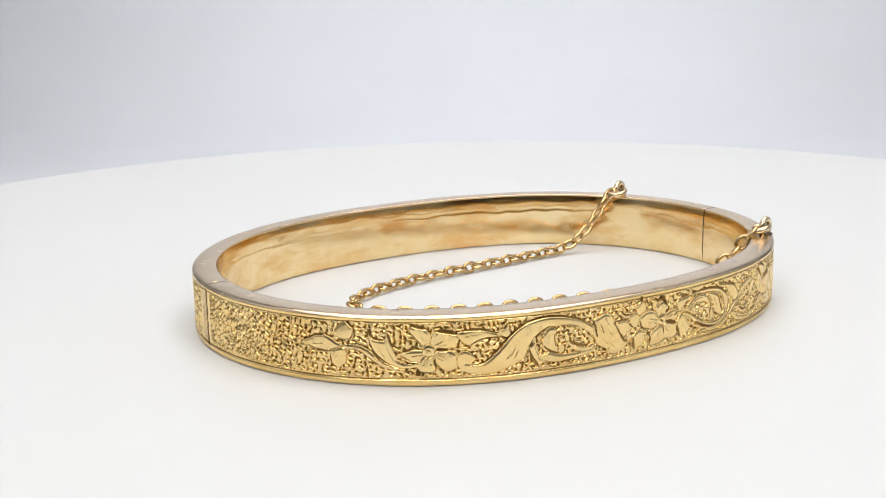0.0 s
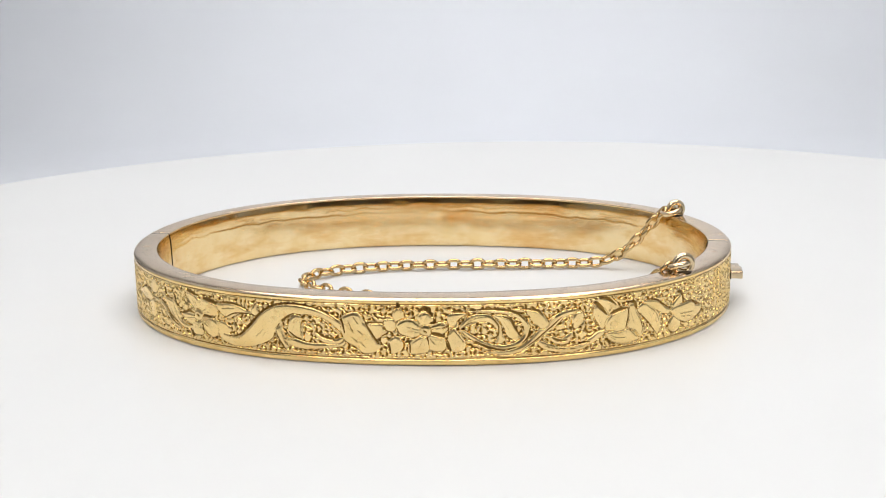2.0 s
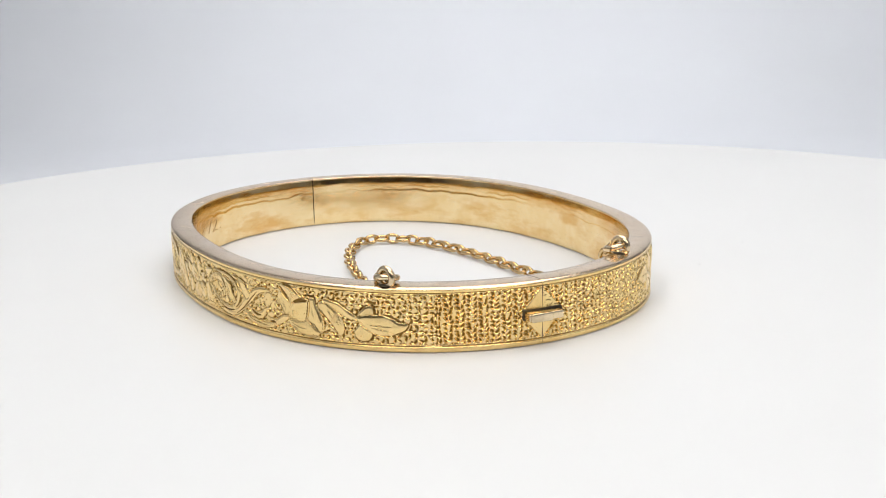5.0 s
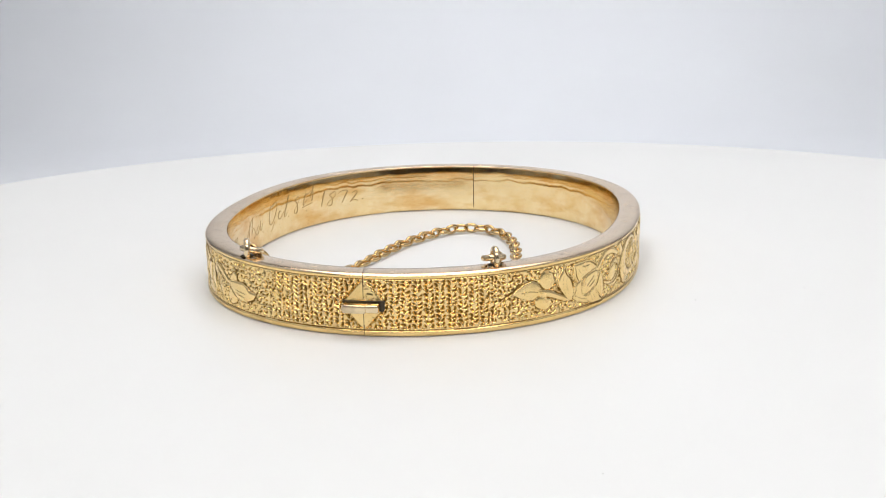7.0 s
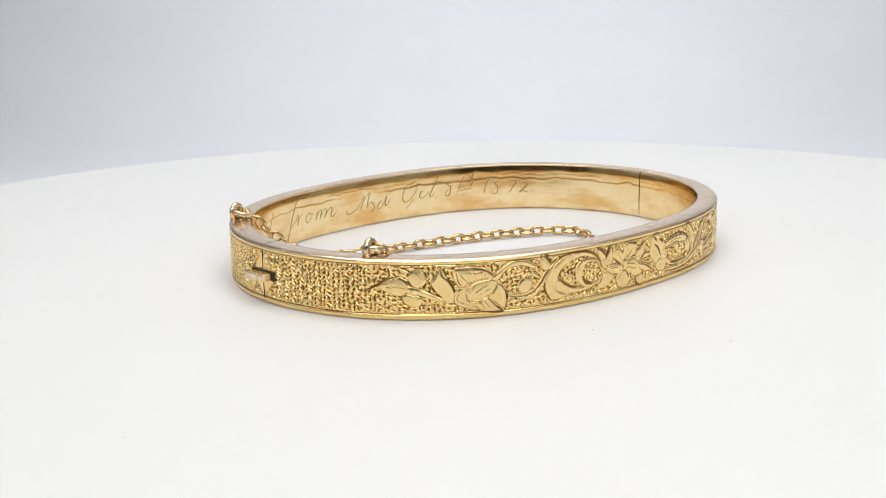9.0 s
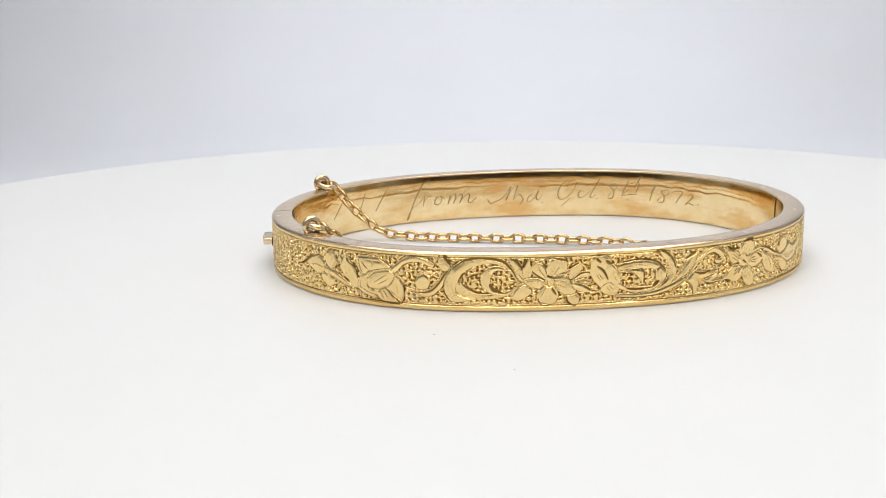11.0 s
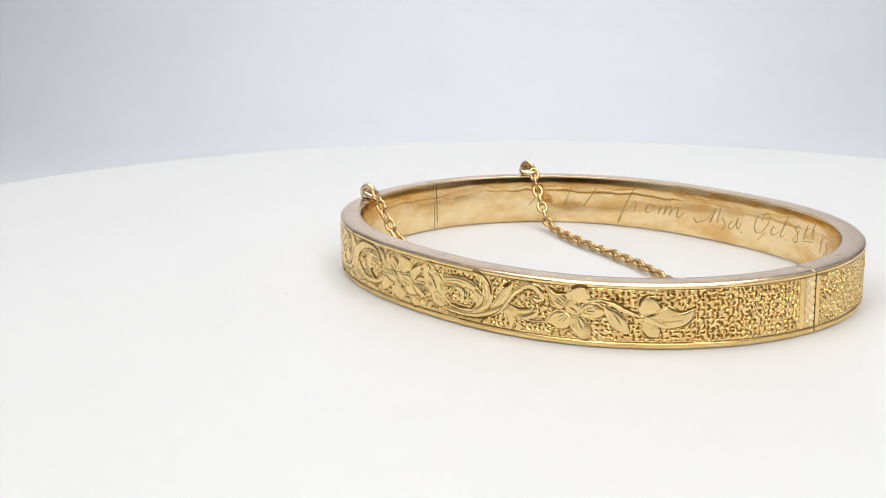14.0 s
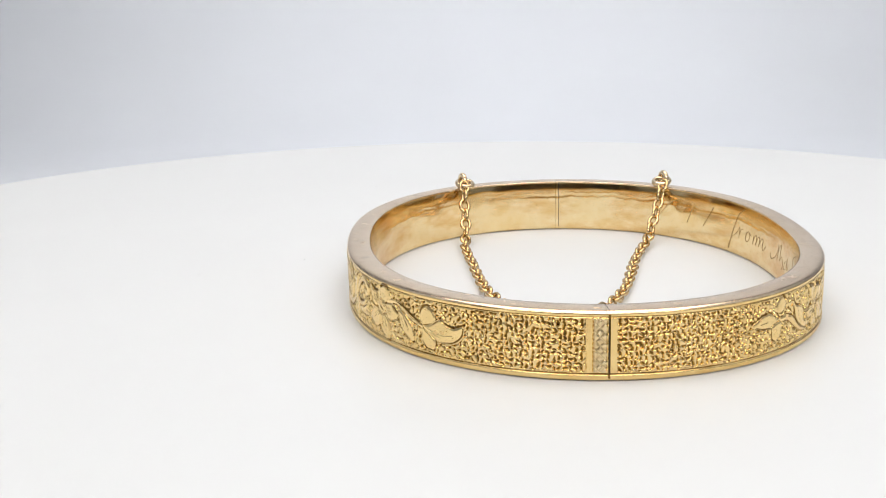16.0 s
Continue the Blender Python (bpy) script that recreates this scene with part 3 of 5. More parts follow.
    figure(r, "vine", [(-31.26, 2.02), (-30.4, 1.73), (-28.99, 1.26), (-27.57, 1.3), (-26.48, 1.85), (-25.56, 2.45), (-24.81, 2.5), (-24.99, 2.2), (-26.12, 1.46), (-27.39, 0.95), (-28.99, 0.85), (-30.4, 1.14), (-31.09, 1.53)],
           ([(-27.48, 1.52), (-26.45, 1.59)], 0.22),
           ([(-31.09, 1.74), (-29.71, 1.26), (-27.92, 1.09), (-26.48, 1.41)], 0.11),
           ([(-30.57, 1.88), (-30.22, 1.16)], 0.11),
           ([(-26.48, 1.89), (-25.56, 2.45), (-24.72, 2.48)], 0.09))
    figure(r, "leaf", [(-30.08, 2.37), (-29.26, 2.09), (-28.48, 2.41), (-28.08, 2.54), (-28.3, 1.87), (-28.99, 1.58), (-29.88, 1.83)],
           ([(-30.04, 2.28), (-29.35, 1.94), (-28.61, 1.96)], 0.26),
           ([(-28.46, 1.53), (-28.08, 2.46)], 0.09))
    figure(r, "lily", [(-24.78, 2.22), (-23.65, 2.23), (-22.6, 2.43), (-21.93, 2.01), (-21.36, 1.31), (-21.96, 0.95), (-22.98, 0.93), (-24.01, 1.24), (-24.52, 1.66)],
           ([(-24.52, 2.02), (-23.65, 1.65), (-22.8, 1.55)], 0.07),
           ([(-22.6, 2.42), (-21.53, 1.38)], 0.11),
           ([(-24.36, 1.76), (-23.67, 1.35)], 0.07),
           ([(-24.54, 1.61), (-23.67, 1.08), (-22.65, 0.9), (-21.62, 1.1)], 0.09))
    figure(r, "lily", [(-25.56, 5.5), (-24.7, 5.36), (-23.94, 4.95), (-23.67, 4.52), (-24.29, 3.97), (-24.74, 3.77), (-25.25, 4.37), (-25.59, 4.97)],
           ([(-25.56, 5.5), (-24.61, 5.31), (-23.74, 4.66)], 0.26),
           ([(-24.27, 4.59), (-24.74, 3.86)], 0.06))
    figure(r, "lily", [(-26.05, 4.06), (-25.94, 4.68), (-25.59, 4.88), (-24.99, 4.29), (-24.65, 3.69), (-24.85, 2.97), (-25.3, 2.68), (-25.72, 3.28)],
           ([(-25.81, 5.19), (-25.59, 4.88), (-24.74, 3.91)], 0.39),
           ([(-26.05, 4), (-25.72, 3.25), (-25.3, 2.68)], 0.11),
           ([(-25.43, 4), (-25.19, 2.96)], 0.06),
           ([(-25.7, 4.17), (-25.36, 3.12)], 0.06))
    figure(r, "lily", [(-22.49, 4.37), (-21.89, 4.47), (-21.64, 3.86), (-21.24, 3.07), (-20.91, 2.19), (-21.11, 1.4), (-21.6, 2.01), (-22.6, 2.52), (-22.58, 3.49)],
           ([(-22.76, 4.81), (-21.8, 4.65), (-21.62, 4)], 0.3),
           ([(-21.62, 3.86), (-21.16, 2.98), (-20.91, 2.1), (-21.11, 1.4)], 0.11),
           ([(-22.16, 3.76), (-21.85, 2.71)], 0.06))
    figure(r, "lily", [(-24.65, 3.33), (-24.12, 3.89), (-23.25, 4.27), (-22.58, 4.28), (-22.51, 3.58), (-22.78, 2.52), (-23.47, 2.23), (-24.52, 2.28), (-24.81, 2.71)],
           ([(-24.29, 3.88), (-23.6, 4.15), (-22.58, 4.25)], 0.41),
           ([(-22.47, 4.29), (-22.58, 3.23), (-22.78, 2.43)], 0.15),
           ([(-24.78, 2.98), (-24.7, 2.36), (-23.65, 2.23)], 0.09),
           ([(-24.32, 3.26), (-24.34, 2.47)], 0.06),
           ([(-25.03, 2.22), (-24.34, 2.25), (-23.47, 2.41)], 0.07))
    figure(r, "leaf", [(-21.4, 3.95), (-20.89, 4.39), (-19.86, 4.12), (-19.37, 3.59), (-18.88, 2.87), (-18.73, 1.82), (-19.06, 1.3), (-19.57, 1.83), (-20.06, 2.45), (-20.89, 3.25)],
           ([(-20.38, 4.13), (-19.37, 3.32), (-18.88, 2.26)], 0.11),
           ([(-19.71, 3.33), (-19.2, 2.27)], 0.07),
           ([(-21.4, 3.91), (-20.73, 3.07), (-19.97, 2.28), (-19.15, 1.26)], 0.11),
           ([(-20.38, 3.77), (-19.64, 2.71)], 0.07),
           ([(-18.71, 2.69), (-18.64, 1.81), (-18.99, 1.21)], 0.11))
    figure(r, "vine", [(-20.71, 4.48), (-19.86, 4.56), (-18.86, 4.19), (-18.19, 3.65), (-17.35, 3.21), (-17.86, 2.91), (-18.71, 3.26), (-19.55, 3.8), (-20.2, 4.21)],
           ([(-20.2, 4.65), (-19.2, 4.46), (-18.37, 3.88), (-17.28, 3.24)], 0.19))
    figure(r, "bud", [(-17.1, 3.43), (-16.92, 3.86), (-16.32, 4.27), (-15.9, 4.25), (-15.57, 3.52), (-15.81, 3.1), (-16.68, 2.88)],
           ([(-16.35, 5.06), (-15.72, 4.27), (-15.63, 3.61), (-15.9, 2.96)], 0.26),
           ([(-17.1, 3.52), (-16.88, 3.95), (-16.41, 4.33)], 0.09))
    figure(r, "bud", [(-17.61, 1.69), (-17.28, 2.38), (-16.68, 2.71), (-15.99, 2.05), (-16.1, 1.27), (-16.7, 0.95), (-17.37, 1.16)],
           ([(-17.68, 1.78), (-17.41, 1.16), (-16.7, 0.91), (-16.08, 1.25)], 0.11),
           ([(-17.61, 1.87), (-17.28, 2.42)], 0.09))
    figure(r, "bud", [(-17.35, 3), (-16.68, 3.36), (-15.3, 3.42), (-14.25, 3.43), (-13.56, 2.89), (-12.58, 2.7), (-12.67, 2.14), (-13.74, 1.71), (-14.96, 1.63), (-16.01, 1.97)],
           ([(-14.96, 3.57), (-13.92, 3.31), (-12.87, 2.81)], 0.21),
           ([(-12.27, 2.98), (-12.76, 2.09), (-13.92, 1.64)], 0.15),
           ([(-16.17, 2.59), (-14.1, 2.45)], 0.06),
           ([(-15.99, 2.32), (-14.27, 2.07)], 0.06))


def rear_garland(r):
    """The running ornament of one half: each figure is its outline, then its graver cuts with their widths (mm)."""
    figure(r, "bud", [(14.9, 3.45), (15.54, 4.03), (16.3, 4.36), (17.12, 4.42), (17.88, 4.06), (18.19, 3.43), (17.95, 2.92), (17.39, 2.54), (16.55, 2.6), (15.72, 2.99)],
           ([(13.52, 2.94), (14.72, 3.42), (15.83, 4.13), (17.04, 4.43)], 0.26),
           ([(14.99, 3.41), (16.08, 2.82), (16.92, 2.52), (17.95, 2.69)], 0.09),
           ([(15.9, 3.4), (16.83, 3.49), (17.97, 3.26)], 0.06))
    figure(r, "bud", [(18.17, 4.29), (18.37, 4.94), (18.95, 5.23), (19.62, 5.02), (19.91, 4.32), (19.66, 3.68), (19.02, 3.4), (18.39, 3.64)],
           ([(18.19, 3.96), (18.44, 3.56), (18.73, 3.38)], 0.17),
           ([(19.33, 5.14), (19.8, 4.77), (19.93, 4.22)], 0.11))
    figure(r, "bud", [(17.57, 2.43), (17.95, 2.69), (18.91, 2.51), (19.4, 2.14), (19.2, 1.53), (18.51, 1.4), (17.84, 1.65), (17.53, 2.06)],
           ([(17.57, 2.34), (17.66, 1.76), (18.33, 1.42)], 0.11))
    figure(r, "stem", [(18.06, 3.35), (19.31, 3.14), (20.49, 2.64), (21.98, 1.89), (21.98, 1.66), (20.67, 2.04), (19.31, 2.57), (18.15, 2.77)],
           ([(19.31, 3.14), (20.49, 2.67), (21.98, 1.89)], 0.09))
    figure(r, "leaf", [(21.33, 5.32), (21.91, 4.29), (22.42, 3.46), (22.71, 2.75), (22.71, 2.08), (22.2, 1.7), (21.49, 2.33), (20.89, 2.97), (20.49, 3.69), (20.69, 4.34), (21.09, 4.96)],
           ([(21.91, 4.2), (22.51, 3.45), (22.69, 2.76)], 0.22),
           ([(21.09, 4.29), (21.18, 3.32), (21.69, 2.31)], 0.07),
           ([(21.6, 4.14), (21.69, 3.26), (22, 2.36)], 0.07),
           ([(21.33, 5.13), (21.49, 4.53), (21.89, 4.1)], 0.17),
           ([(20, 3.93), (20.69, 3), (21.58, 2.22)], 0.11))
    figure(r, "lily", [(22.94, 2.72), (23.36, 3.34), (24.01, 3.73), (24.34, 3.49), (23.96, 2.77), (24.18, 1.97), (25.12, 1.73), (25.07, 0.96), (24.01, 1.13), (22.83, 1.68)],
           ([(23.03, 1.94), (23.78, 1.55), (24.9, 1.28)], 0.07),
           ([(23.14, 2.7), (22.94, 2.15), (23.03, 1.65)], 0.11))
    figure(r, "lily", [(22.74, 5.06), (24.01, 5.18), (25.34, 5.13), (26.28, 4.66), (26.86, 3.99), (26.03, 3.73), (24.9, 3.84), (24.01, 3.73), (23.36, 3.34), (22.83, 3.99)],
           ([(25.34, 5.09), (26.28, 4.6), (26.9, 3.98)], 0.17),
           ([(22.85, 4.95), (23.05, 3.96), (23.4, 3.39)], 0.13),
           ([(24.01, 4.8), (25.34, 4.74)], 0.06),
           ([(23.27, 4.7), (24.01, 3.83)], 0.07))
    figure(r, "lily", [(26.86, 3.79), (27.72, 3.06), (27.99, 1.94), (27.86, 1.08), (27.61, 0.79), (26.99, 1.23), (26.17, 2.15), (26.74, 2.93)],
           ([(26.99, 3.67), (27.77, 2.95), (28.04, 1.93), (27.79, 0.99)], 0.11),
           ([(27.23, 2.85), (27.43, 1.64)], 0.06))
    figure(r, "lily", [(25.23, 1.71), (26.03, 2.11), (26.99, 1.23), (27.68, 0.62), (26.74, 0.55), (25.56, 0.79), (25.01, 1.26)],
           ([(25.81, 1.82), (26.28, 1.06)], 0.07),
           ([(25.45, 1.68), (25.81, 0.94)], 0.07),
           ([(26.99, 1.13), (27.61, 0.67)], 0.19))
    figure(r, "lily", [(24.01, 2.86), (24.56, 3.56), (25.56, 3.86), (26.74, 3.94), (26.88, 3.3), (26.28, 2.42), (25.12, 1.93), (24.27, 1.92)],
           ([(24.01, 2.86), (24.56, 3.52), (25.56, 3.82), (26.7, 3.91)], 0.09),
           ([(24.12, 1.98), (25.12, 1.91), (26.17, 2.34)], 0.09),
           ([(24.78, 2.65), (26.03, 3.43)], 0.06),
           ([(25.12, 2.41), (26.28, 3.01)], 0.06))
    figure(r, "vine", [(26.59, 4.02), (27.35, 4.78), (28.3, 5.44), (29.33, 5.66), (30.31, 5.45), (31.29, 4.9), (31, 4.63), (29.91, 5.04), (28.9, 4.98), (27.97, 4.62), (27.21, 3.87)],
           ([(26.59, 4.06), (27.46, 4.82), (28.5, 5.49), (29.42, 5.66), (30.42, 5.36), (31.2, 4.84)], 0.09),
           ([(27.32, 3.88), (27.97, 4.58), (28.9, 4.96), (30.11, 4.99)], 0.09))
    figure(r, "vine", [(29.46, 3.33), (29.88, 3.95), (30.69, 4.18), (31.38, 3.98), (31.75, 3.44), (31.35, 3.62), (30.77, 3.89), (30.06, 3.6), (29.66, 3.14)],
           ([(29.46, 3.23), (29.88, 3.89), (30.69, 4.18), (31.47, 3.92)], 0.09))
    figure(r, "leaf", [(29.35, 3.02), (29.66, 3.5), (30.29, 3.73), (30.82, 3.4), (30.75, 2.7), (30.35, 2.19), (29.64, 2.15), (29.31, 2.56)],
           ([(29.31, 2.92), (29.39, 2.43), (29.75, 2.15)], 0.11),
           ([(30.57, 3.59), (30.82, 3.1), (30.55, 2.4)], 0.09))
    figure(r, "vine", [(28.33, 2.26), (29.64, 1.99), (30.73, 2.21), (31.64, 2.94), (32.33, 3.96), (33.14, 4.63), (33.27, 4.44), (32.62, 3.47), (31.93, 2.36), (30.82, 1.48), (30.02, 1.48), (29.22, 1.72)],
           ([(28.61, 1.92), (30.04, 1.85), (31.04, 2.14), (31.84, 2.95), (32.45, 3.86), (33.18, 4.55)], 0.22),
           ([(29.62, 1.55), (30.82, 1.46), (32.02, 2.17)], 0.09))
    figure(r, "leaf", [(32.09, 6.12), (32.58, 5.84), (32.94, 5.06), (33.22, 4.67), (32.45, 4.26), (31.96, 4.53), (31.78, 5.22)],
           ([(32.24, 6.02), (32.67, 5.35), (33.07, 4.73)], 0.32),
           ([(31.84, 5.22), (32.16, 4.4)], 0.09))
    figure(r, "scroll", [(33.02, 4.47), (34.38, 5.29), (35.92, 5.6), (37.43, 5.51), (38.66, 5.07), (39.42, 4.31), (39.73, 3.23), (39.21, 4.02), (38.28, 4.76), (37.05, 5.08), (35.52, 4.75), (34.47, 4.21), (33.98, 3.41), (33.8, 2.32), (34.14, 1.74), (35.3, 1.37), (34.72, 1.2), (33.56, 1.04), (32.69, 1.4), (32.36, 2.28), (32.53, 3.27)],
           ([(33.22, 4.51), (34.38, 5.25), (35.92, 5.58), (37.43, 5.47), (38.55, 5.07), (39.3, 4.32), (39.64, 3.53)], 0.26),
           ([(32.36, 2.97), (32.38, 2.08), (32.78, 1.31), (33.14, 0.96)], 0.15),
           ([(34.36, 4.11), (33.89, 3.31), (33.8, 2.42), (33.96, 2.09)], 0.15),
           ([(33.02, 3.68), (33.2, 2.5), (33.56, 1.53)], 0.06),
           ([(32.71, 3.28), (32.85, 2.3)], 0.06))
    figure(r, "scroll", [(33.98, 3.02), (35.5, 2.06), (37.21, 1.87), (36.25, 2.75), (36.19, 3.93), (36.85, 4.53), (37.79, 4.72), (39.04, 4.32), (38.55, 4.28), (37.61, 4.33), (37.12, 3.74), (37.03, 2.95), (37.59, 2.27), (38.55, 2.06), (39.48, 2.45), (40.44, 3.12), (40.26, 2.63), (39.48, 2.06), (38.15, 1.48), (36.43, 1.28), (34.72, 1.46), (33.67, 2.08)],
           ([(34.07, 3.02), (34.92, 2.35), (35.87, 1.96), (37.12, 1.91)], 0.26),
           ([(36.99, 2.91), (37.46, 2.21), (38.3, 1.97)], 0.37),
           ([(36.28, 3.25), (36.5, 4.03), (37.23, 4.53)], 0.09),
           ([(34.74, 3.52), (35.52, 3.83), (36.19, 4.03)], 0.19),
           ([(33.67, 2.08), (34.72, 1.52), (36.43, 1.28), (38.15, 1.48), (39.59, 2.11)], 0.07),
           ([(36.65, 3.94), (36.5, 3.15), (36.88, 2.46)], 0.06))
    figure(r, "leaf", [(38.95, 5.54), (39.68, 5.39), (40.35, 4.69), (40.66, 3.51), (40.53, 3.08), (39.88, 3.52), (39.59, 4.31)],
           ([(39.04, 5.5), (39.79, 5.19), (40.37, 4.3)], 0.32),
           ([(39.88, 4.11), (40.53, 3.22)], 0.07))
    figure(r, "leaf", [(40.82, 5.57), (41.2, 5.26), (41.4, 4.28), (40.91, 3.31), (40.53, 3.41), (40.42, 4.49), (40.55, 5.08)],
           ([(40.37, 4.5), (40.6, 5.12), (40.82, 5.51)], 0.3),
           ([(41.13, 5.36), (41.4, 4.28)], 0.24),
           ([(40.73, 4.68), (40.66, 3.61)], 0.06),
           ([(41.02, 4.48), (40.77, 3.51)], 0.06))
    figure(r, "leaf", [(39.3, 1.76), (39.86, 2.54), (40.73, 2.92), (41.2, 2.52), (41.02, 1.83), (40.35, 1.36), (39.68, 1.17)],
           ([(39.3, 1.66), (39.86, 2.48), (40.64, 2.88)], 0.11))
    figure(r, "leaf", [(44.74, 1.63), (45.61, 1.79), (46.1, 1.37), (45.9, 0.69), (45.52, 0.51), (44.83, 1.03)],
           ([(44.74, 1.53), (44.98, 0.87), (45.52, 0.53)], 0.22),
           ([(45.65, 1.75), (46.07, 1.34)], 0.09))
    figure(r, "flower", [(40.53, 3.22), (41.4, 3.39), (42.53, 3.27), (42.82, 2.87), (42.07, 2.26), (41.2, 2.56)],
           ([(40.64, 3.18), (41.58, 3.17), (42.73, 2.99)], 0.07),
           ([(41.29, 2.51), (42.07, 2.3)], 0.11))
    figure(r, "flower", [(41.4, 3.89), (41.35, 4.67), (41.69, 5.15), (42.44, 4.84), (42.91, 3.85), (42.82, 3.36), (42.07, 3.58)],
           ([(41.31, 4.18), (42.07, 3.56), (42.78, 3.14)], 0.19),
           ([(41.69, 5.15), (42.53, 4.84), (42.91, 3.94)], 0.11),
           ([(41.95, 4.56), (42.73, 3.46)], 0.06),
           ([(42.24, 4.26), (42.82, 3.36)], 0.06))
    figure(r, "flower", [(42.91, 3.75), (43, 4.83), (43.38, 5.4), (44.43, 5.47), (44.72, 4.97), (44.63, 4.08), (43.4, 3.44)],
           ([(43.49, 5.48), (44.34, 5.33), (44.96, 5.15)], 0.26),
           ([(43.58, 3.43), (44.63, 3.99)], 0.26),
           ([(43.67, 4.8), (43.2, 3.64)], 0.06),
           ([(44.16, 4.79), (43.29, 3.6)], 0.06),
           ([(43.38, 4.91), (43.07, 3.74)], 0.06))
    figure(r, "flower", [(43.4, 3.44), (44.63, 3.69), (45.2, 3.18), (45.69, 2.28), (45.41, 1.8), (44.45, 1.83), (43.49, 2.75)],
           ([(44.63, 3.67), (45.25, 3.08), (45.69, 2.22)], 0.11),
           ([(43.49, 3.24), (44.63, 3.1)], 0.06),
           ([(43.49, 3), (44.63, 2.51)], 0.06),
           ([(43.45, 2.81), (44.25, 2.13)], 0.06))
    figure(r, "flower", [(42.82, 2.67), (43.29, 2.66), (43.87, 1.75), (43.58, 1.08), (42.82, 0.75), (42.07, 0.92), (41.86, 1.62), (42.33, 2.29)],
           ([(43.27, 2.46), (43.78, 1.7)], 0.26),
           ([(41.86, 1.52), (42.07, 0.92), (42.82, 0.75)], 0.13),
           ([(42.82, 2.38), (42.53, 1.3)], 0.06),
           ([(42.96, 2.37), (42.89, 1.2)], 0.06),
           ([(43.07, 2.37), (43.2, 1.29)], 0.06),
           ([(42.62, 2.48), (42.15, 1.51)], 0.06))
    figure(r, "heart", [(42.78, 3.46), (42.96, 3.65), (43.25, 3.64), (43.45, 3.24), (43.4, 2.85), (43.18, 2.62), (42.87, 2.67), (42.73, 3.03)],
           ([(42.91, 3.45), (42.84, 2.96), (43.02, 2.66)], 0.11))
    figure(r, "leaf", [(45.12, 3.38), (45.2, 4.36), (45.58, 4.83), (46.36, 4.9), (46.25, 4.12), (45.78, 3.45)],
           ([(45.16, 4.36), (45.63, 4.73), (46.12, 4.91)], 0.26),
           ([(45.49, 4.15), (45.29, 3.47)], 0.07))
    figure(r, "leaf", [(45.49, 3.07), (45.98, 3.84), (47.32, 4.07), (47.23, 3.58), (46.36, 3.37)],
           ([(45.56, 3.26), (46.27, 3.82), (47.28, 3.88)], 0.26))
    figure(r, "leaf", [(45.61, 2.97), (46.36, 3.23), (47.34, 3.03), (47.05, 2.77), (46.18, 2.82)],
           ([(45.78, 2.96), (46.45, 3.03), (47.3, 2.97)], 0.19))
    figure(r, "leaf", [(45.49, 2.83), (46.36, 2.7), (47.14, 2.31), (47.25, 1.87), (46.36, 1.95), (45.69, 2.28)],
           ([(46.36, 2.64), (47.05, 2.22), (47.28, 1.99)], 0.22))
    figure(r, "shell", [(47.32, 4.66), (47.5, 5.44), (48.28, 5.64), (48.97, 5.37), (49.37, 4.76), (49.95, 4.13), (50.26, 3.13), (50.28, 2.14), (49.9, 1.57), (49.21, 1.46), (48.61, 1.74), (48.32, 2.35), (47.72, 2.97), (47.32, 3.78)],
           ([(47.85, 5.35), (48.32, 4.89)], 0.26),
           ([(47.9, 4.54), (48.59, 4.01), (49.08, 3.1)], 0.26),
           ([(48.83, 5.08), (49.46, 4.65)], 0.32),
           ([(48.32, 2.29), (49.08, 2.84), (49.79, 2.47)], 0.09),
           ([(48.9, 2.42), (49.3, 1.9)], 0.07),
           ([(47.81, 3.75), (48.3, 3.08)], 0.07),
           ([(48.1, 3.84), (48.55, 3.19)], 0.06),
           ([(49.57, 3.96), (49.97, 2.95)], 0.07),
           ([(49.28, 2.5), (49.66, 1.98)], 0.07))
    figure(r, "scroll", [(50.3, 4.51), (51.53, 4.79), (53.04, 4.78), (54.13, 4.45), (54.89, 3.82), (55.25, 2.98), (54.98, 2.59), (54.51, 3.23), (53.96, 3.87), (52.84, 4), (52.49, 4.08), (51.35, 4.01), (50.3, 3.84)],
           ([(50.77, 4.74), (52.11, 4.99), (53.4, 4.87), (54.51, 4.47), (55.25, 3.55)], 0.24),
           ([(50.59, 4.25), (52.11, 4.48), (53.22, 4.31)], 0.06))
    figure(r, "leaf", [(50.22, 3.74), (51.15, 3.92), (52.11, 3.96), (52.71, 3.8), (52.89, 3.15), (52.78, 2.41), (52.49, 2.93), (51.91, 3.47), (50.97, 3.7)],
           ([(52.62, 4.05), (52.95, 3.44), (52.82, 2.49)], 0.15),
           ([(50.39, 3.71), (51.53, 3.71), (52.38, 3.08)], 0.11))
    figure(r, "scroll", [(50.3, 2.6), (51.17, 2.18), (52.49, 2.07), (53.78, 2.15), (54.34, 2.46), (54.16, 3.02), (54.25, 3.69), (54.6, 4), (55.16, 3.55), (55.23, 2.88), (54.71, 2.19), (53.8, 1.63), (52.49, 1.56), (51.17, 1.7), (50.39, 2.03)],
           ([(51.02, 2.03), (52.11, 1.86), (53.8, 1.96)], 0.34),
           ([(53.8, 1.9), (54.49, 2.62)], 0.37),
           ([(54.16, 3.69), (54.09, 3.02), (54.25, 2.49)], 0.11),
           ([(54.71, 3.53), (54.85, 2.87), (54.56, 2.28)], 0.07),
           ([(50.39, 1.99), (51.26, 1.67), (52.49, 1.52), (53.8, 1.61), (54.8, 2.2)], 0.09))
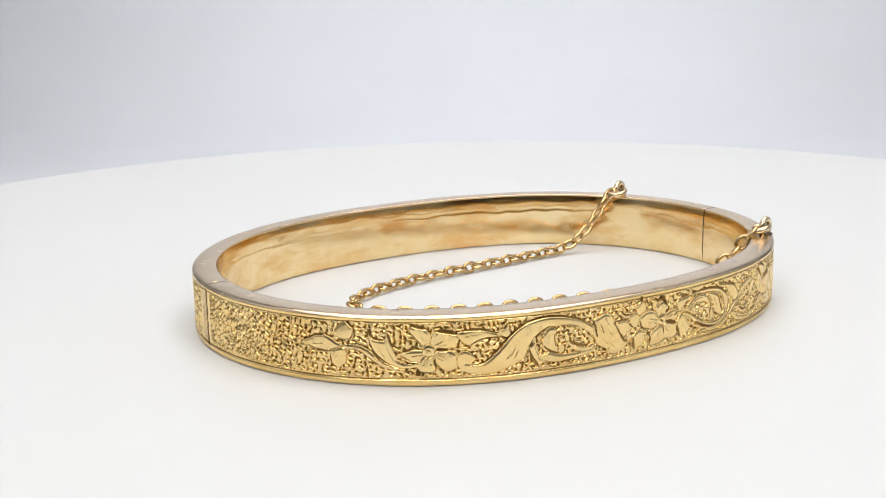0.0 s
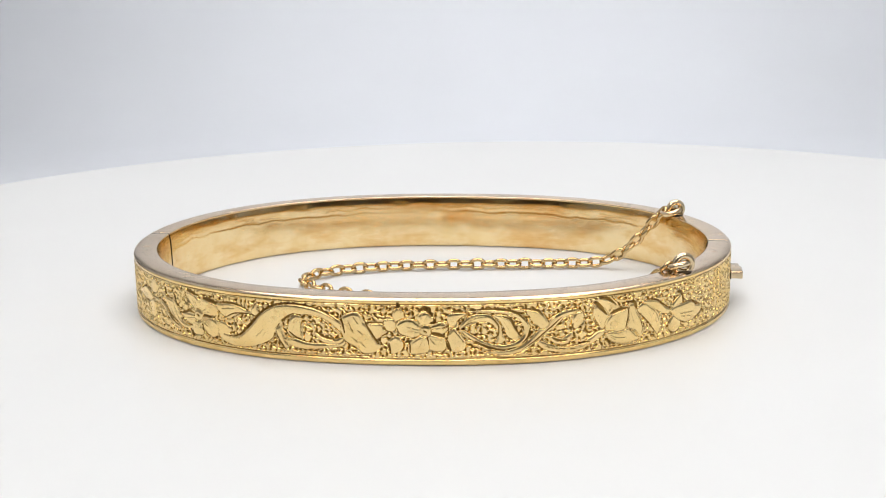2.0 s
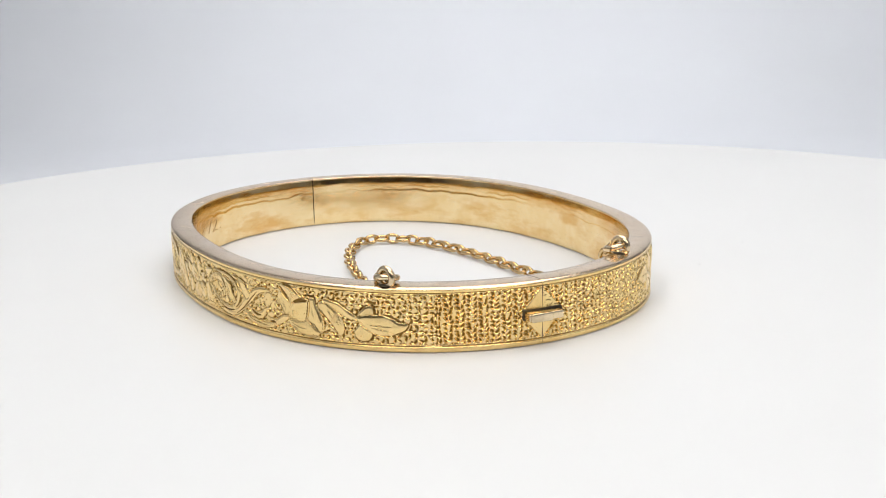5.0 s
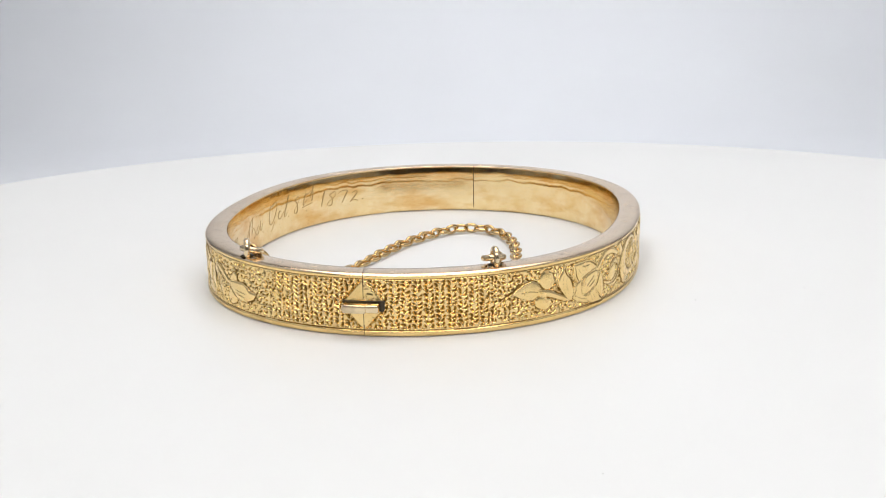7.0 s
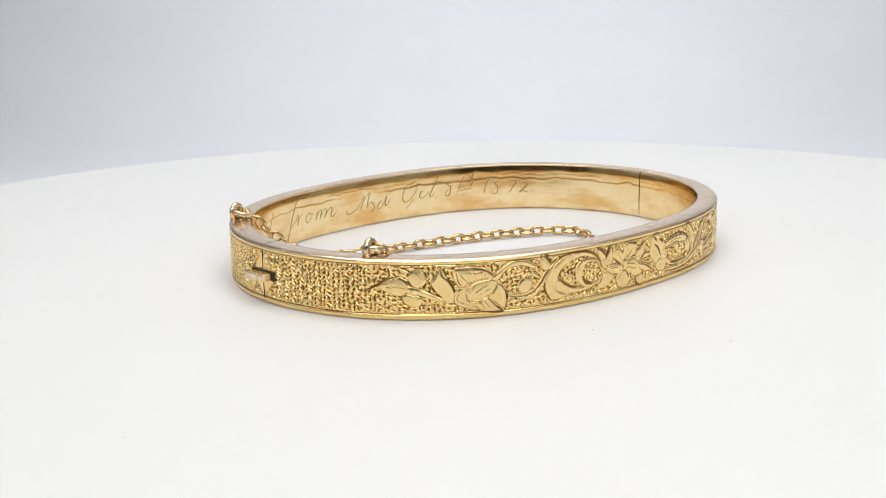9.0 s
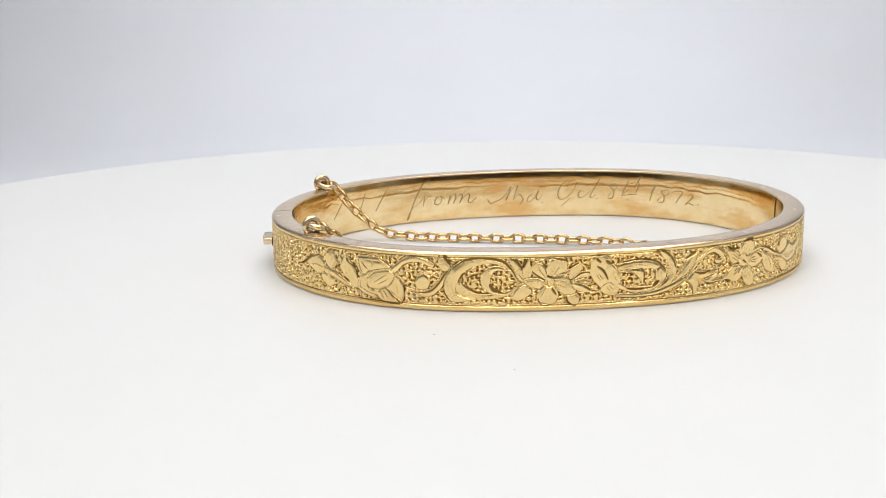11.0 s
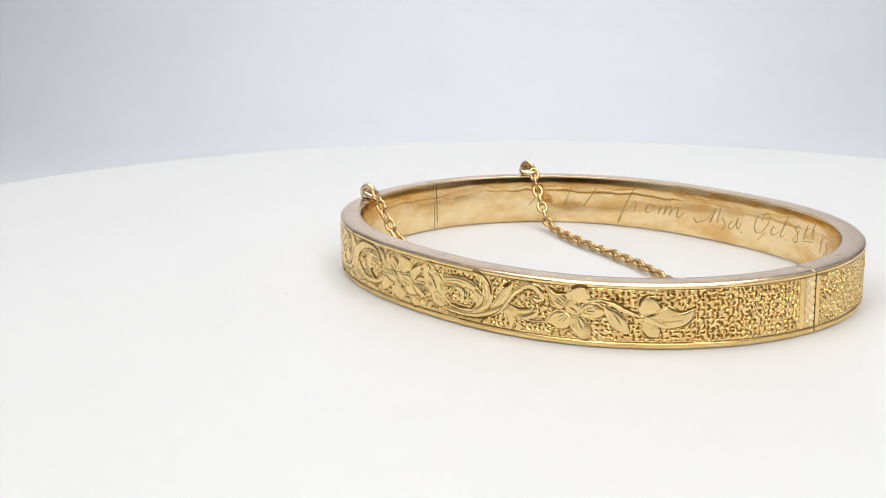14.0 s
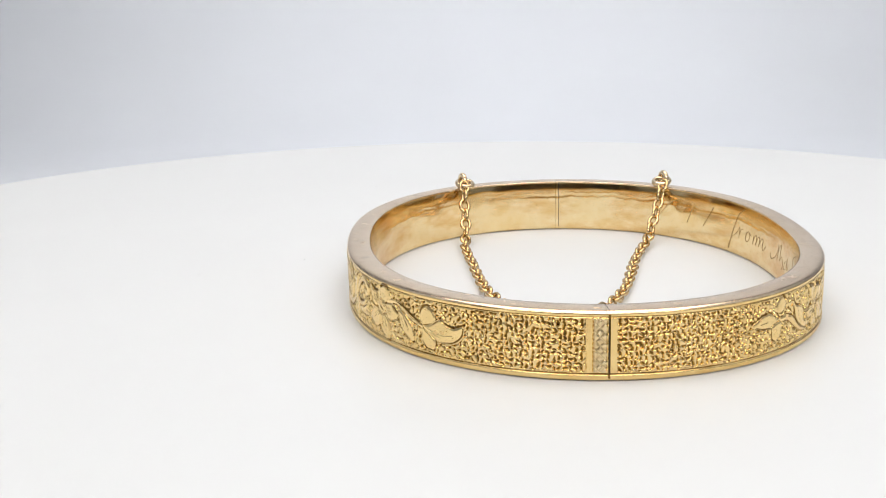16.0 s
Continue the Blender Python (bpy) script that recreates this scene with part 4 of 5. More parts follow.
    figure(r, "scroll", [(54.22, 5.79), (55.05, 5.73), (55.78, 5.28), (56.34, 4.44), (56.45, 3.5), (56.01, 2.53), (55.09, 1.93), (53.98, 1.59), (55.18, 2.5), (55.54, 3.28), (55.47, 4.22), (55.05, 5.06)],
           ([(54.69, 5.71), (55.52, 5.33), (56.16, 4.59), (56.38, 3.78)], 0.26),
           ([(55.25, 4.78), (55.72, 3.85), (55.63, 2.99)], 0.07),
           ([(55.98, 4.24), (56.03, 3.29), (55.54, 2.33)], 0.07))
    figure(r, "leaf", [(56.18, 2.45), (56.9, 3.42), (57.79, 4.48), (58.77, 5.35), (58.77, 4.88), (58.25, 3.83), (57.27, 2.67), (56.18, 2.07)],
           ([(57.74, 4.77), (58.72, 5.29)], 0.41),
           ([(56.72, 2.94), (57.61, 4.01), (58.01, 4.49)], 0.07),
           ([(57.07, 2.95), (57.99, 4.01)], 0.07),
           ([(56.27, 2.45), (56.98, 3.48), (57.61, 4.29)], 0.09))
    figure(r, "vine", [(57.81, 2.97), (58.7, 4.31), (59.77, 5.17), (60.66, 5.55), (61.57, 5.35), (62.15, 4.69), (62.04, 3.93), (61.51, 3.66), (60.95, 3.94), (60.77, 4.32), (61.68, 4.22), (61.57, 4.6), (60.86, 4.89), (59.95, 4.7), (59.06, 4.13), (58.34, 3.26), (57.63, 2.4), (56.56, 1.7), (54.71, 1.15), (52.49, 1.02), (50.22, 1.15), (50.3, 1.44), (52.49, 1.4), (53.98, 1.53), (55.45, 1.94), (56.54, 2.36), (57.27, 2.67)],
           ([(57.99, 3.16), (58.79, 4.31), (59.77, 5.08), (60.66, 5.51), (61.57, 5.34)], 0.11),
           ([(59.95, 4.7), (60.86, 4.89), (61.68, 4.35)], 0.17),
           ([(60.86, 4.32), (61.02, 3.85), (61.51, 3.64), (62.04, 3.93)], 0.13),
           ([(50.22, 1.13), (52.11, 0.98), (54.36, 1.11), (56.18, 1.63), (57.63, 2.55)], 0.15))
    figure(r, "leaf", [(57.81, 2.31), (58.52, 3.17), (59.08, 3.22), (60.35, 2.96), (60.97, 3.19), (60.88, 2.72), (59.81, 2.34), (59.08, 2.23), (59.1, 1.67), (58.74, 1.09), (58.48, 0.71), (58.37, 1.66)],
           ([(58.52, 3.13), (59.43, 2.88), (60.53, 2.98)], 0.3),
           ([(57.85, 2.27), (58.34, 1.47), (58.41, 0.71)], 0.11),
           ([(59.23, 2.05), (58.77, 1.15)], 0.09))
    figure(r, "leaf", [(59.19, 2.08), (60.35, 2.34), (61.24, 2.9), (61.35, 2.33), (60.73, 2.05), (62.35, 2.08), (62.35, 1.81), (61.08, 1.68), (59.81, 1.83)],
           ([(59.63, 2.01), (60.55, 1.71), (62.35, 1.89)], 0.13),
           ([(60.35, 2.28), (61.26, 2.77)], 0.15))
    figure(r, "flower", [(62.66, 4.77), (62.93, 4.95), (63.84, 4.87), (64.51, 4.34), (64.33, 3.87), (63.6, 3.33), (63.04, 3.82)],
           ([(62.73, 5.34), (63.4, 4.92), (64.4, 4.98)], 0.41),
           ([(62.71, 4.68), (63.02, 3.82), (63.62, 3.29)], 0.11),
           ([(63.4, 4.47), (64.33, 3.78)], 0.06),
           ([(63.22, 4.19), (64.24, 3.59)], 0.06),
           ([(63.87, 4.55), (64.51, 3.96)], 0.06))
    figure(r, "flower", [(62.35, 2.04), (62.89, 2.78), (63.42, 3.15), (64.27, 3.12), (64.78, 2.81), (64.67, 1.97), (63.93, 1.52), (62.73, 1.56)],
           ([(62.46, 1.81), (63.24, 1.53)], 0.28),
           ([(62.44, 2.04), (62.89, 2.74), (63.42, 3.11)], 0.09),
           ([(63.62, 2.57), (64.36, 3.12)], 0.06),
           ([(64.09, 2.27), (64.58, 2.88)], 0.06),
           ([(63.55, 2.2), (64.44, 2.92)], 0.06))
    figure(r, "flower", [(64.51, 4.34), (64.49, 4.91), (65.02, 5.55), (65.78, 5.79), (66.25, 5.67), (66.52, 4.52), (65.83, 4.03), (65.25, 4.17)],
           ([(64.82, 5.36), (65.58, 5.8), (66.27, 5.81)], 0.37),
           ([(65.91, 5.92), (66.32, 5.44)], 0.32),
           ([(65.67, 3.96), (66.4, 4.44)], 0.15),
           ([(64.96, 4.98), (65.07, 4.26)], 0.06),
           ([(65.42, 4.96), (65.29, 4.25)], 0.06),
           ([(65.8, 4.75), (65.54, 4.16)], 0.06))
    figure(r, "flower", [(65.74, 3.53), (66.2, 4.07), (66.96, 4.21), (67.74, 3.78), (68.1, 3.47), (67.58, 2.84), (66.81, 2.65), (65.89, 2.95)],
           ([(67.05, 4.06), (67.99, 3.48)], 0.26),
           ([(66.81, 2.65), (67.61, 2.88), (68.07, 3.4)], 0.11),
           ([(65.87, 3.61), (66.78, 3.75)], 0.06),
           ([(65.89, 3.27), (66.89, 3.14)], 0.06),
           ([(65.87, 3.42), (67.07, 3.45)], 0.06))
    figure(r, "flower", [(65.02, 2.71), (65.67, 2.87), (66.45, 2.07), (66.63, 1.39), (66.29, 0.66), (65.54, 0.89), (64.87, 1.49), (64.87, 2.24)],
           ([(64.85, 2.15), (64.91, 1.49), (65.54, 0.89)], 0.11),
           ([(65.87, 2.67), (66.49, 1.97), (66.63, 1.39)], 0.11),
           ([(65.29, 2.6), (65.51, 1.55)], 0.06),
           ([(65.54, 2.65), (65.94, 1.72)], 0.06),
           ([(65.11, 2.61), (65.18, 1.76)], 0.06),
           ([(66.12, 0.61), (66.54, 0.7)], 0.15))
    figure(r, "heart", [(64.33, 3.59), (64.51, 4), (65.02, 4.18), (65.54, 3.95), (65.76, 3.47), (65.56, 3.01), (65.07, 2.8), (64.53, 3.05)],
           ([(64.42, 3.77), (64.8, 4.1), (65.45, 4.01)], 0.09),
           ([(64.53, 3.11), (65.11, 2.84), (65.67, 3.09)], 0.11),
           ([(64.76, 3.63), (65.38, 3.22)], 0.22))
    figure(r, "vine", [(66, 4.17), (66.94, 4.59), (67.72, 4.64), (68.9, 4.32), (70.15, 3.67), (71.55, 3.11), (71.24, 3.01), (69.97, 3.37), (68.72, 3.99), (67.72, 4.41)],
           ([(67.52, 4.65), (68.9, 4.3), (69.95, 3.77), (71.37, 3.15)], 0.19))
    figure(r, "leaf", [(67.94, 4.05), (68.32, 3.83), (69.14, 3.48), (69.88, 2.75), (70.23, 1.76), (70.03, 1.4), (69.21, 1.67), (68.59, 2.1), (68.16, 2.99)],
           ([(68.16, 2.99), (68.59, 2.14), (69.21, 1.67), (69.99, 1.44)], 0.09),
           ([(68.74, 3.61), (69.34, 2.61), (69.48, 2.02)], 0.11),
           ([(69.14, 3.16), (69.63, 2.24)], 0.07),
           ([(69.9, 3.41), (70.41, 2.5), (70.32, 1.75)], 0.09),
           ([(68.45, 3.35), (68.88, 2.36)], 0.07))
    figure(r, "bud", [(71.08, 3.96), (71.19, 4.71), (71.79, 5.03), (72.57, 4.85), (73.04, 4.12), (72.73, 3.49), (72.08, 3.28), (71.33, 3.36)],
           ([(71.17, 4.05), (71.26, 4.61), (71.79, 5.07), (72.44, 5.15)], 0.26),
           ([(72.8, 4.53), (73.09, 4.02), (72.75, 3.45)], 0.09))
    figure(r, "bud", [(71.46, 2.39), (71.66, 2.85), (72.55, 2.55), (73.04, 1.92), (72.84, 1.17), (72.06, 1.18), (71.46, 1.72)],
           ([(72.84, 2.42), (73.11, 1.81), (72.84, 1.16)], 0.11),
           ([(71.46, 1.82), (71.99, 1.18), (72.86, 1.11)], 0.13))
    figure(r, "bud", [(71.66, 3.04), (72.53, 3.42), (73.4, 3.98), (74.09, 3.99), (75.09, 3.46), (76.09, 3.8), (76.14, 3.11), (75.67, 2.31), (74.69, 1.98), (73.49, 1.99), (72.57, 2.45)],
           ([(72.62, 3.44), (73.62, 4.05)], 0.11),
           ([(73.62, 4.05), (74.84, 3.57), (76.14, 3.89)], 0.26),
           ([(73.49, 1.99), (74.93, 2.12), (75.89, 2.76), (76.18, 3.69)], 0.15),
           ([(71.88, 3.07), (73.69, 2.69), (75.13, 2.88)], 0.07),
           ([(72.33, 2.77), (73.71, 2.4)], 0.06))


def punches(s, z, cs, cz, seed, jitter, angle, spread, fat=1.0, by_column=False):
    """Comma-shaped tool cuts in rows of cells; 1 in the middle of a cut, 0 between them."""
    rng = np.random.RandomState(seed)
    w, hgt = int(ROUND / cs) + 8, int(7 / cz) + 8
    column = rng.uniform(-0.35, 0.35, (w, 1)) * cz if by_column else 0.0
    jx, jz = rng.uniform(-jitter, jitter, (w, hgt)) * cs, rng.uniform(-jitter, jitter, (w, hgt)) * cz
    step = np.arange(w)[:, None] + (0 if by_column else 1) * np.arange(hgt)[None, :]
    flip = np.where(step % 2 == 0, 1, -1) * np.ones((w, hgt))
    ang = np.radians(angle * flip + rng.uniform(-spread, spread, (w, hgt)))
    size = rng.uniform(0.75, 1.2, (w, hgt))
    u, v = (s - LOW) / cs + 2, z / cz + 2
    iu, iv = np.floor(u).astype(int), np.floor(v).astype(int)
    out = np.zeros_like(s)
    for a in (-1, 0, 1):
        for b in (-1, 0, 1):
            i, j = np.clip(iu + a, 0, w - 1), np.clip(iv + b, 0, hgt - 1)
            dx = (u - i - 0.5) * cs - jx[i, j]
            dz = (v - j - 0.5) * cz - (jz + column)[i, j]
            ca, sa = np.cos(ang[i, j]), np.sin(ang[i, j])
            along, across = dx * ca + dz * sa, -dx * sa + dz * ca
            across = across - 1.5 * along ** 2 * flip[i, j]
            cut = np.exp(-((across / (0.095 * fat * size[i, j])) ** 2 + (along / (0.27 * fat * size[i, j])) ** 2) ** 1.5)
            out = np.maximum(out, cut)
    return out


def relief():
    r = Relief()
    front_garland(r)
    rear_garland(r)
    s, z = np.meshgrid(GS, GZ, indexing="ij")
    fine = punches(s, z, 0.50, 0.45, 3, 0.28, 45, 50, 1.08)
    rows = punches(s, z, 0.55, 0.43, 5, 0.2, 54, 26, 1.15, True)
    curls = punches(s, z, 0.47, 0.43, 9, 0.27, 50, 60, 1.15)
    field = ((s > -9.7) & (s < 13.0)) | (s < -76.2) | (s > 76.4)
    ridge = 0.035 * np.cos(2 * math.pi * (s - LOW + 0.06 * z) / 1.1)
    ground = np.where(field, np.where(np.abs(s) < 30, -0.01 - 0.24 * rows - ridge, -0.01 - 0.23 * curls), -0.03 - 0.20 * fine)
    ground -= 0.05 * smoothstep(0.14, 0.0, r.near)
    # clasp diamond
    dia = np.abs(s - 0.3) / 2.35 + np.abs(z - 3.1) / 2.6
    line = np.exp(-((dia - 1) / 0.035) ** 2)
    plain = -0.10 + 0.10 * (1 - dia) - 0.03 * fine * ((dia > 0.25) & (s > 0.3))
    ground = np.where(dia < 1, plain, ground) - 0.12 * line
    # cross-hatched strip by the hinge, between plain bands
    strip = (s > 87.95) | (s < -88.84)
    hatch = np.minimum(np.abs(((s + z) / 0.78) % 1 - 0.5), np.abs(((s - z) / 0.78) % 1 - 0.5))
    ground = np.where(((s > 87.3) & (s < 88.0)) | ((s < -88.15) & (s > -88.9)), -0.03 + 0.02 * wave(z, 4, 5, 0.2, 0.9), ground)
    ground = np.where(strip, 0.0 - 0.13 * smoothstep(0.17, 0.0, hatch), ground)
    for e in (87.35, 87.95, -88.82):
        ground -= 0.12 * np.exp(-((s - e) / 0.06) ** 2)
    border = smoothstep(0.66, 0.74, z) * smoothstep(5.56, 5.48, z)
    free = r.own == 0
    lip = 0.006 * wave(s, 8, 9, 0.04, 0.4)
    low_line, high_line = 0.60 + 0.03 * wave(s, 31, 6, 0.02, 0.2), 5.62 + 0.03 * wave(s, 32, 6, 0.02, 0.2)
    edge = lip - 0.15 * np.exp(-((z - low_line) / 0.075) ** 2) - 0.13 * np.exp(-((z - high_line) / 0.06) ** 2)
    r.h = np.where(free, edge * (1 - border) + ground * border, r.h) - r.groove * smoothstep(0.45, 0.6, z) * smoothstep(5.75, 5.6, z)
    # Punch bottoms and border grooves also take the darkened recess colour.
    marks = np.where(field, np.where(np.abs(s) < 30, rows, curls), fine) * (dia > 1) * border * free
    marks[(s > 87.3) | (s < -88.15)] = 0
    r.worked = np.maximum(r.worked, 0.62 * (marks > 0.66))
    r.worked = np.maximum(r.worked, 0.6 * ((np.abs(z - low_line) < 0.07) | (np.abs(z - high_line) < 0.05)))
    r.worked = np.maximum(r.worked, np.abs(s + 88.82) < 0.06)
    r.kinds.append("strip")
    r.own[strip & (s > 0) & (z > 0.74) & (z < 5.48)] = len(r.kinds) - 1
    return r


NAMES = {"flower": "petal", "heart": "flower_heart", "leaf": "leaf", "scroll": "scroll", "vine": "vine", "stem": "stem", "bud": "bud", "shell": "shell_leaf",
         "lily": "lily_petal", "strip": "hatched_strip"}


def plates(halves):
    """Cuts the relief into its ground and its ornaments, one mesh each."""
    r = relief()
    s, z = np.meshgrid(GS, GZ, indexing="ij")
    pos = at(s.ravel(), -r.h.ravel(), z.ravel())
    idx = np.arange(NS * NZ).reshape(NS, NZ)
    quads = np.stack([idx[:-1, :-1], idx[1:, :-1], idx[1:, 1:], idx[:-1, 1:]], -1)
    own = r.own[:-1, :-1]
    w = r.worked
    # Faces in cuts and punches, coloured for tarnish and painted-in shade together.
    tarnish_shade = 0.25 * (w[:-1, :-1] + w[1:, :-1] + w[1:, 1:] + w[:-1, 1:]) > 0.45
    mid = 0.5 * (GS[:-1] + GS[1:])

    def cut(mask, name, mat, parent):
        f = quads[mask]
        if not len(f):
            return
        ids, inv = np.unique(f, return_inverse=True)
        me = bpy.data.meshes.new(name)
        v = pos[ids]
        me.vertices.add(len(v))
        me.vertices.foreach_set("co", v.ravel())
        me.loops.add(f.size)
        me.loops.foreach_set("vertex_index", inv.ravel().astype(np.int32))
        me.polygons.add(len(f))
        me.polygons.foreach_set("loop_start", np.arange(0, f.size, 4, dtype=np.int32))
        me.polygons.foreach_set("use_smooth", np.ones(len(f), bool))
        me.materials.append(mat)
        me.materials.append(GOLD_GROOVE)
        me.polygons.foreach_set("material_index", (tarnish_shade[mask]).astype(np.int32))
        me.update(calc_edges=True)
        new(name, me).parent = parent

    sides = [(mid < SEAM - 0.02), (mid > SEAM + 0.02)]
    for half, side in zip(halves, sides):
        cut((own == 0) & side[:, None], "punched_ground", GOLD_FACE, half)
    for k, kind in enumerate(r.kinds):
        if kind:
            mask = own == k
            if mask.any():
                where = mid[np.where(mask)[0].min()]
                cut(mask, NAMES[kind], GOLD_STRIP if kind == "strip" else GOLD_CUT, halves[0 if where < SEAM else 1])


# ------------------------------------------------------------------ bangle: the hoop
def inner_depth(s, zz, seed):
    """Depth of the inner wall behind the outer face: a shallow barrel with dents and a wandering ridge."""
    u = (zz - 3.1) / 3.1
    line = 4.15 + 0.22 * wave(s, seed, 8, 0.03, 0.35) + 0.05 * wave(s, seed + 1, 8, 0.3, 1.6) + 0.035 * wave(s, seed + 2, 9, 0.6, 2.2)
    fade = 0.5 + 0.5 * np.tanh(wave(s, seed + 3, 5, 0.01, 0.06) * 2 + 0.6)
    d = THICK + 0.05 - 0.025 * u ** 2 - 0.015 * u ** 3 - 0.11 * u ** 8
    ragged = line + 0.55 + 0.12 * wave(s, seed + 13, 9, 0.1, 0.9)
    d = d + 0.014 * np.exp(-((zz - ragged) / 0.12) ** 2) * (0.5 + 0.5 * np.tanh(3 * wave(s, seed + 17, 5, 0.02, 0.1)))
    brim = 0.25 * wave(s, seed + 21, 8, 0.02, 0.3)
    d = d - 0.03 * smoothstep(5.15, 5.8, zz + brim)
    d = d - 0.022 * smoothstep(-0.3, 0.3, zz - line) * fade + 0.02 * np.exp(-((zz - line) / 0.15) ** 2) * fade
    return d + 0.008 * wave(s + zz * 0.1, seed + 5, 8, 0.02, 0.16) + 0.003 * wave(s * 0.4 + zz * 1.2, seed + 6, 8, 0.1, 0.5)


def hoop_half(parent, s0, s1, seed):
    """One hinged half: rims, inner wall and closed ends, behind the engraved plate."""
    n = 1400
    s = np.linspace(s0, s1, n)
    rows = [(0.0, 0.2, 0), (0.03, 0.1, 0), (0.12, 0.02, 0), (0.25, 0.0, 1), (THICK - 0.22, 0.0, 1), (THICK - 0.07, 0.05, 1)]
    inner_z = np.linspace(0.16, BAND_H - 0.14, 56)
    grid, mats = [], []
    for d, zz, m in rows:
        grid.append(at(s, np.full(n, d), np.full(n, zz)))
        mats.append(m)
    for k, zz in enumerate(inner_z):
        d = inner_depth(s, zz, seed)
        grid.append(at(s, d * np.ones(n), np.full(n, zz)))
        mats.append(2)
    top = [(THICK - 0.06, BAND_H - 0.05, 3), (THICK - 0.2, BAND_H, 3), (1.3, BAND_H + 0.012, 3), (0.52, BAND_H, 3), (0.36, BAND_H - 0.025, 3), (0.2, BAND_H - 0.085, 3), (0.08, BAND_H - 0.16, 3), (0.02, BAND_H - 0.23, 3), (0.0, 5.9, 0)]
    for d, zz, m in top:
        grid.append(at(s, d + 0.006 * wave(s, seed + 9, 6, 0.02, 0.12), zz + 0.005 * wave(s, seed + 7, 8, 0.02, 0.12)))
        mats.append(m)
    g = np.array(grid)
    r = len(g)
    verts = g.reshape(-1, 3)
    faces, index = [], []
    for i in range(r - 1):
        m = mats[i] if mats[i] == mats[i + 1] else mats[i + 1]
        for j in range(n - 1):
            faces.append((i * n + j, i * n + j + 1, (i + 1) * n + j + 1, (i + 1) * n + j))
            index.append(m)
    for j in (0, n - 1):
        loop = [i * n + j for i in range(r)]
        faces.append(tuple(loop))
        index.append(3)
    return link_mesh("hoop_half", [tuple(v) for v in verts], faces, [GOLD_FACE, GOLD_RIM, GOLD_INNER, GOLD_RIM], parent, "", True, index)


def ring_path(c, r, u, v, n=28, stretch=1.0):
    return [Vector(c) + (Vector(u) * math.cos(2 * math.pi * i / n) * stretch + Vector(v) * math.sin(2 * math.pi * i / n)) * r for i in range(n)]


RING_A, RING_B = (26.0, 12.2), (25.8, -13.1)


def ring(parent, xy, turn, inward):
    """A staple soldered upright on the rim, with its jump ring."""
    a = math.radians(turn)
    u = Vector((math.cos(a), math.sin(a), 0))
    c = Vector((xy[0], xy[1], BAND_H + 0.72)) * MM
    part("staple", tube(ring_path(c, 0.80 * MM, u, (0, 0, 1)), 0.33 * MM, True, 10), GOLD_PALE, parent, "pale gold staple on the rim")
    b = math.radians(inward)
    w = Vector((math.cos(b), math.sin(b), -0.28)).normalized()
    side = w.cross(Vector((0, 0, 1))).normalized()
    c2 = c + w * 0.62 * MM + Vector((0, 0, 0.0))
    part("jump_ring", tube(ring_path(c2, 0.95 * MM, w, side), 0.31 * MM, True, 10), GOLD_PALE, parent)
    bm = bmesh.new()
    bmesh.ops.create_icosphere(bm, subdivisions=2, radius=1)
    for v in bm.verts:
        k = 1 + 0.25 * noise.noise(v.co * 2)
        v.co = Vector((c.x + v.co.x * k * 0.85 * MM, c.y + v.co.y * k * 0.72 * MM, BAND_H * MM + v.co.z * 0.16 * MM))
    part("solder_spot", bm, GRIME_GAP, parent, "dark grimy solder round the staple")


CHAIN_WAY = [(24.4, 12.0, 6.5), (22.7, 12.0, 4.5), (21.0, 11.9, 2.7), (19.0, 11.9, 1.3), (16.8, 12.0, 0.7), (13, 11.7, 0.6), (9, 11.2, 0.6), (3, 10.6, 0.6),
             (-3, 9.8, 0.6), (-8, 8.5, 0.6), (-11.7, 6.8, 0.6), (-14.0, 4.4, 0.65), (-14.5, 1.9, 0.65), (-13.4, 0.0, 0.65), (-10.5, -2.1, 0.6), (-7, -3.7, 0.6),
             (-3, -5.0, 0.6), (2, -6.1, 0.6), (7, -7.1, 0.6), (11.5, -8.1, 0.6), (15.5, -9.3, 0.65), (18.4, -10.3, 1.1), (20.4, -11.1, 2.5), (22.4, -12.0, 4.3), (24.1, -12.8, 6.4)]
PITCH = 1.34


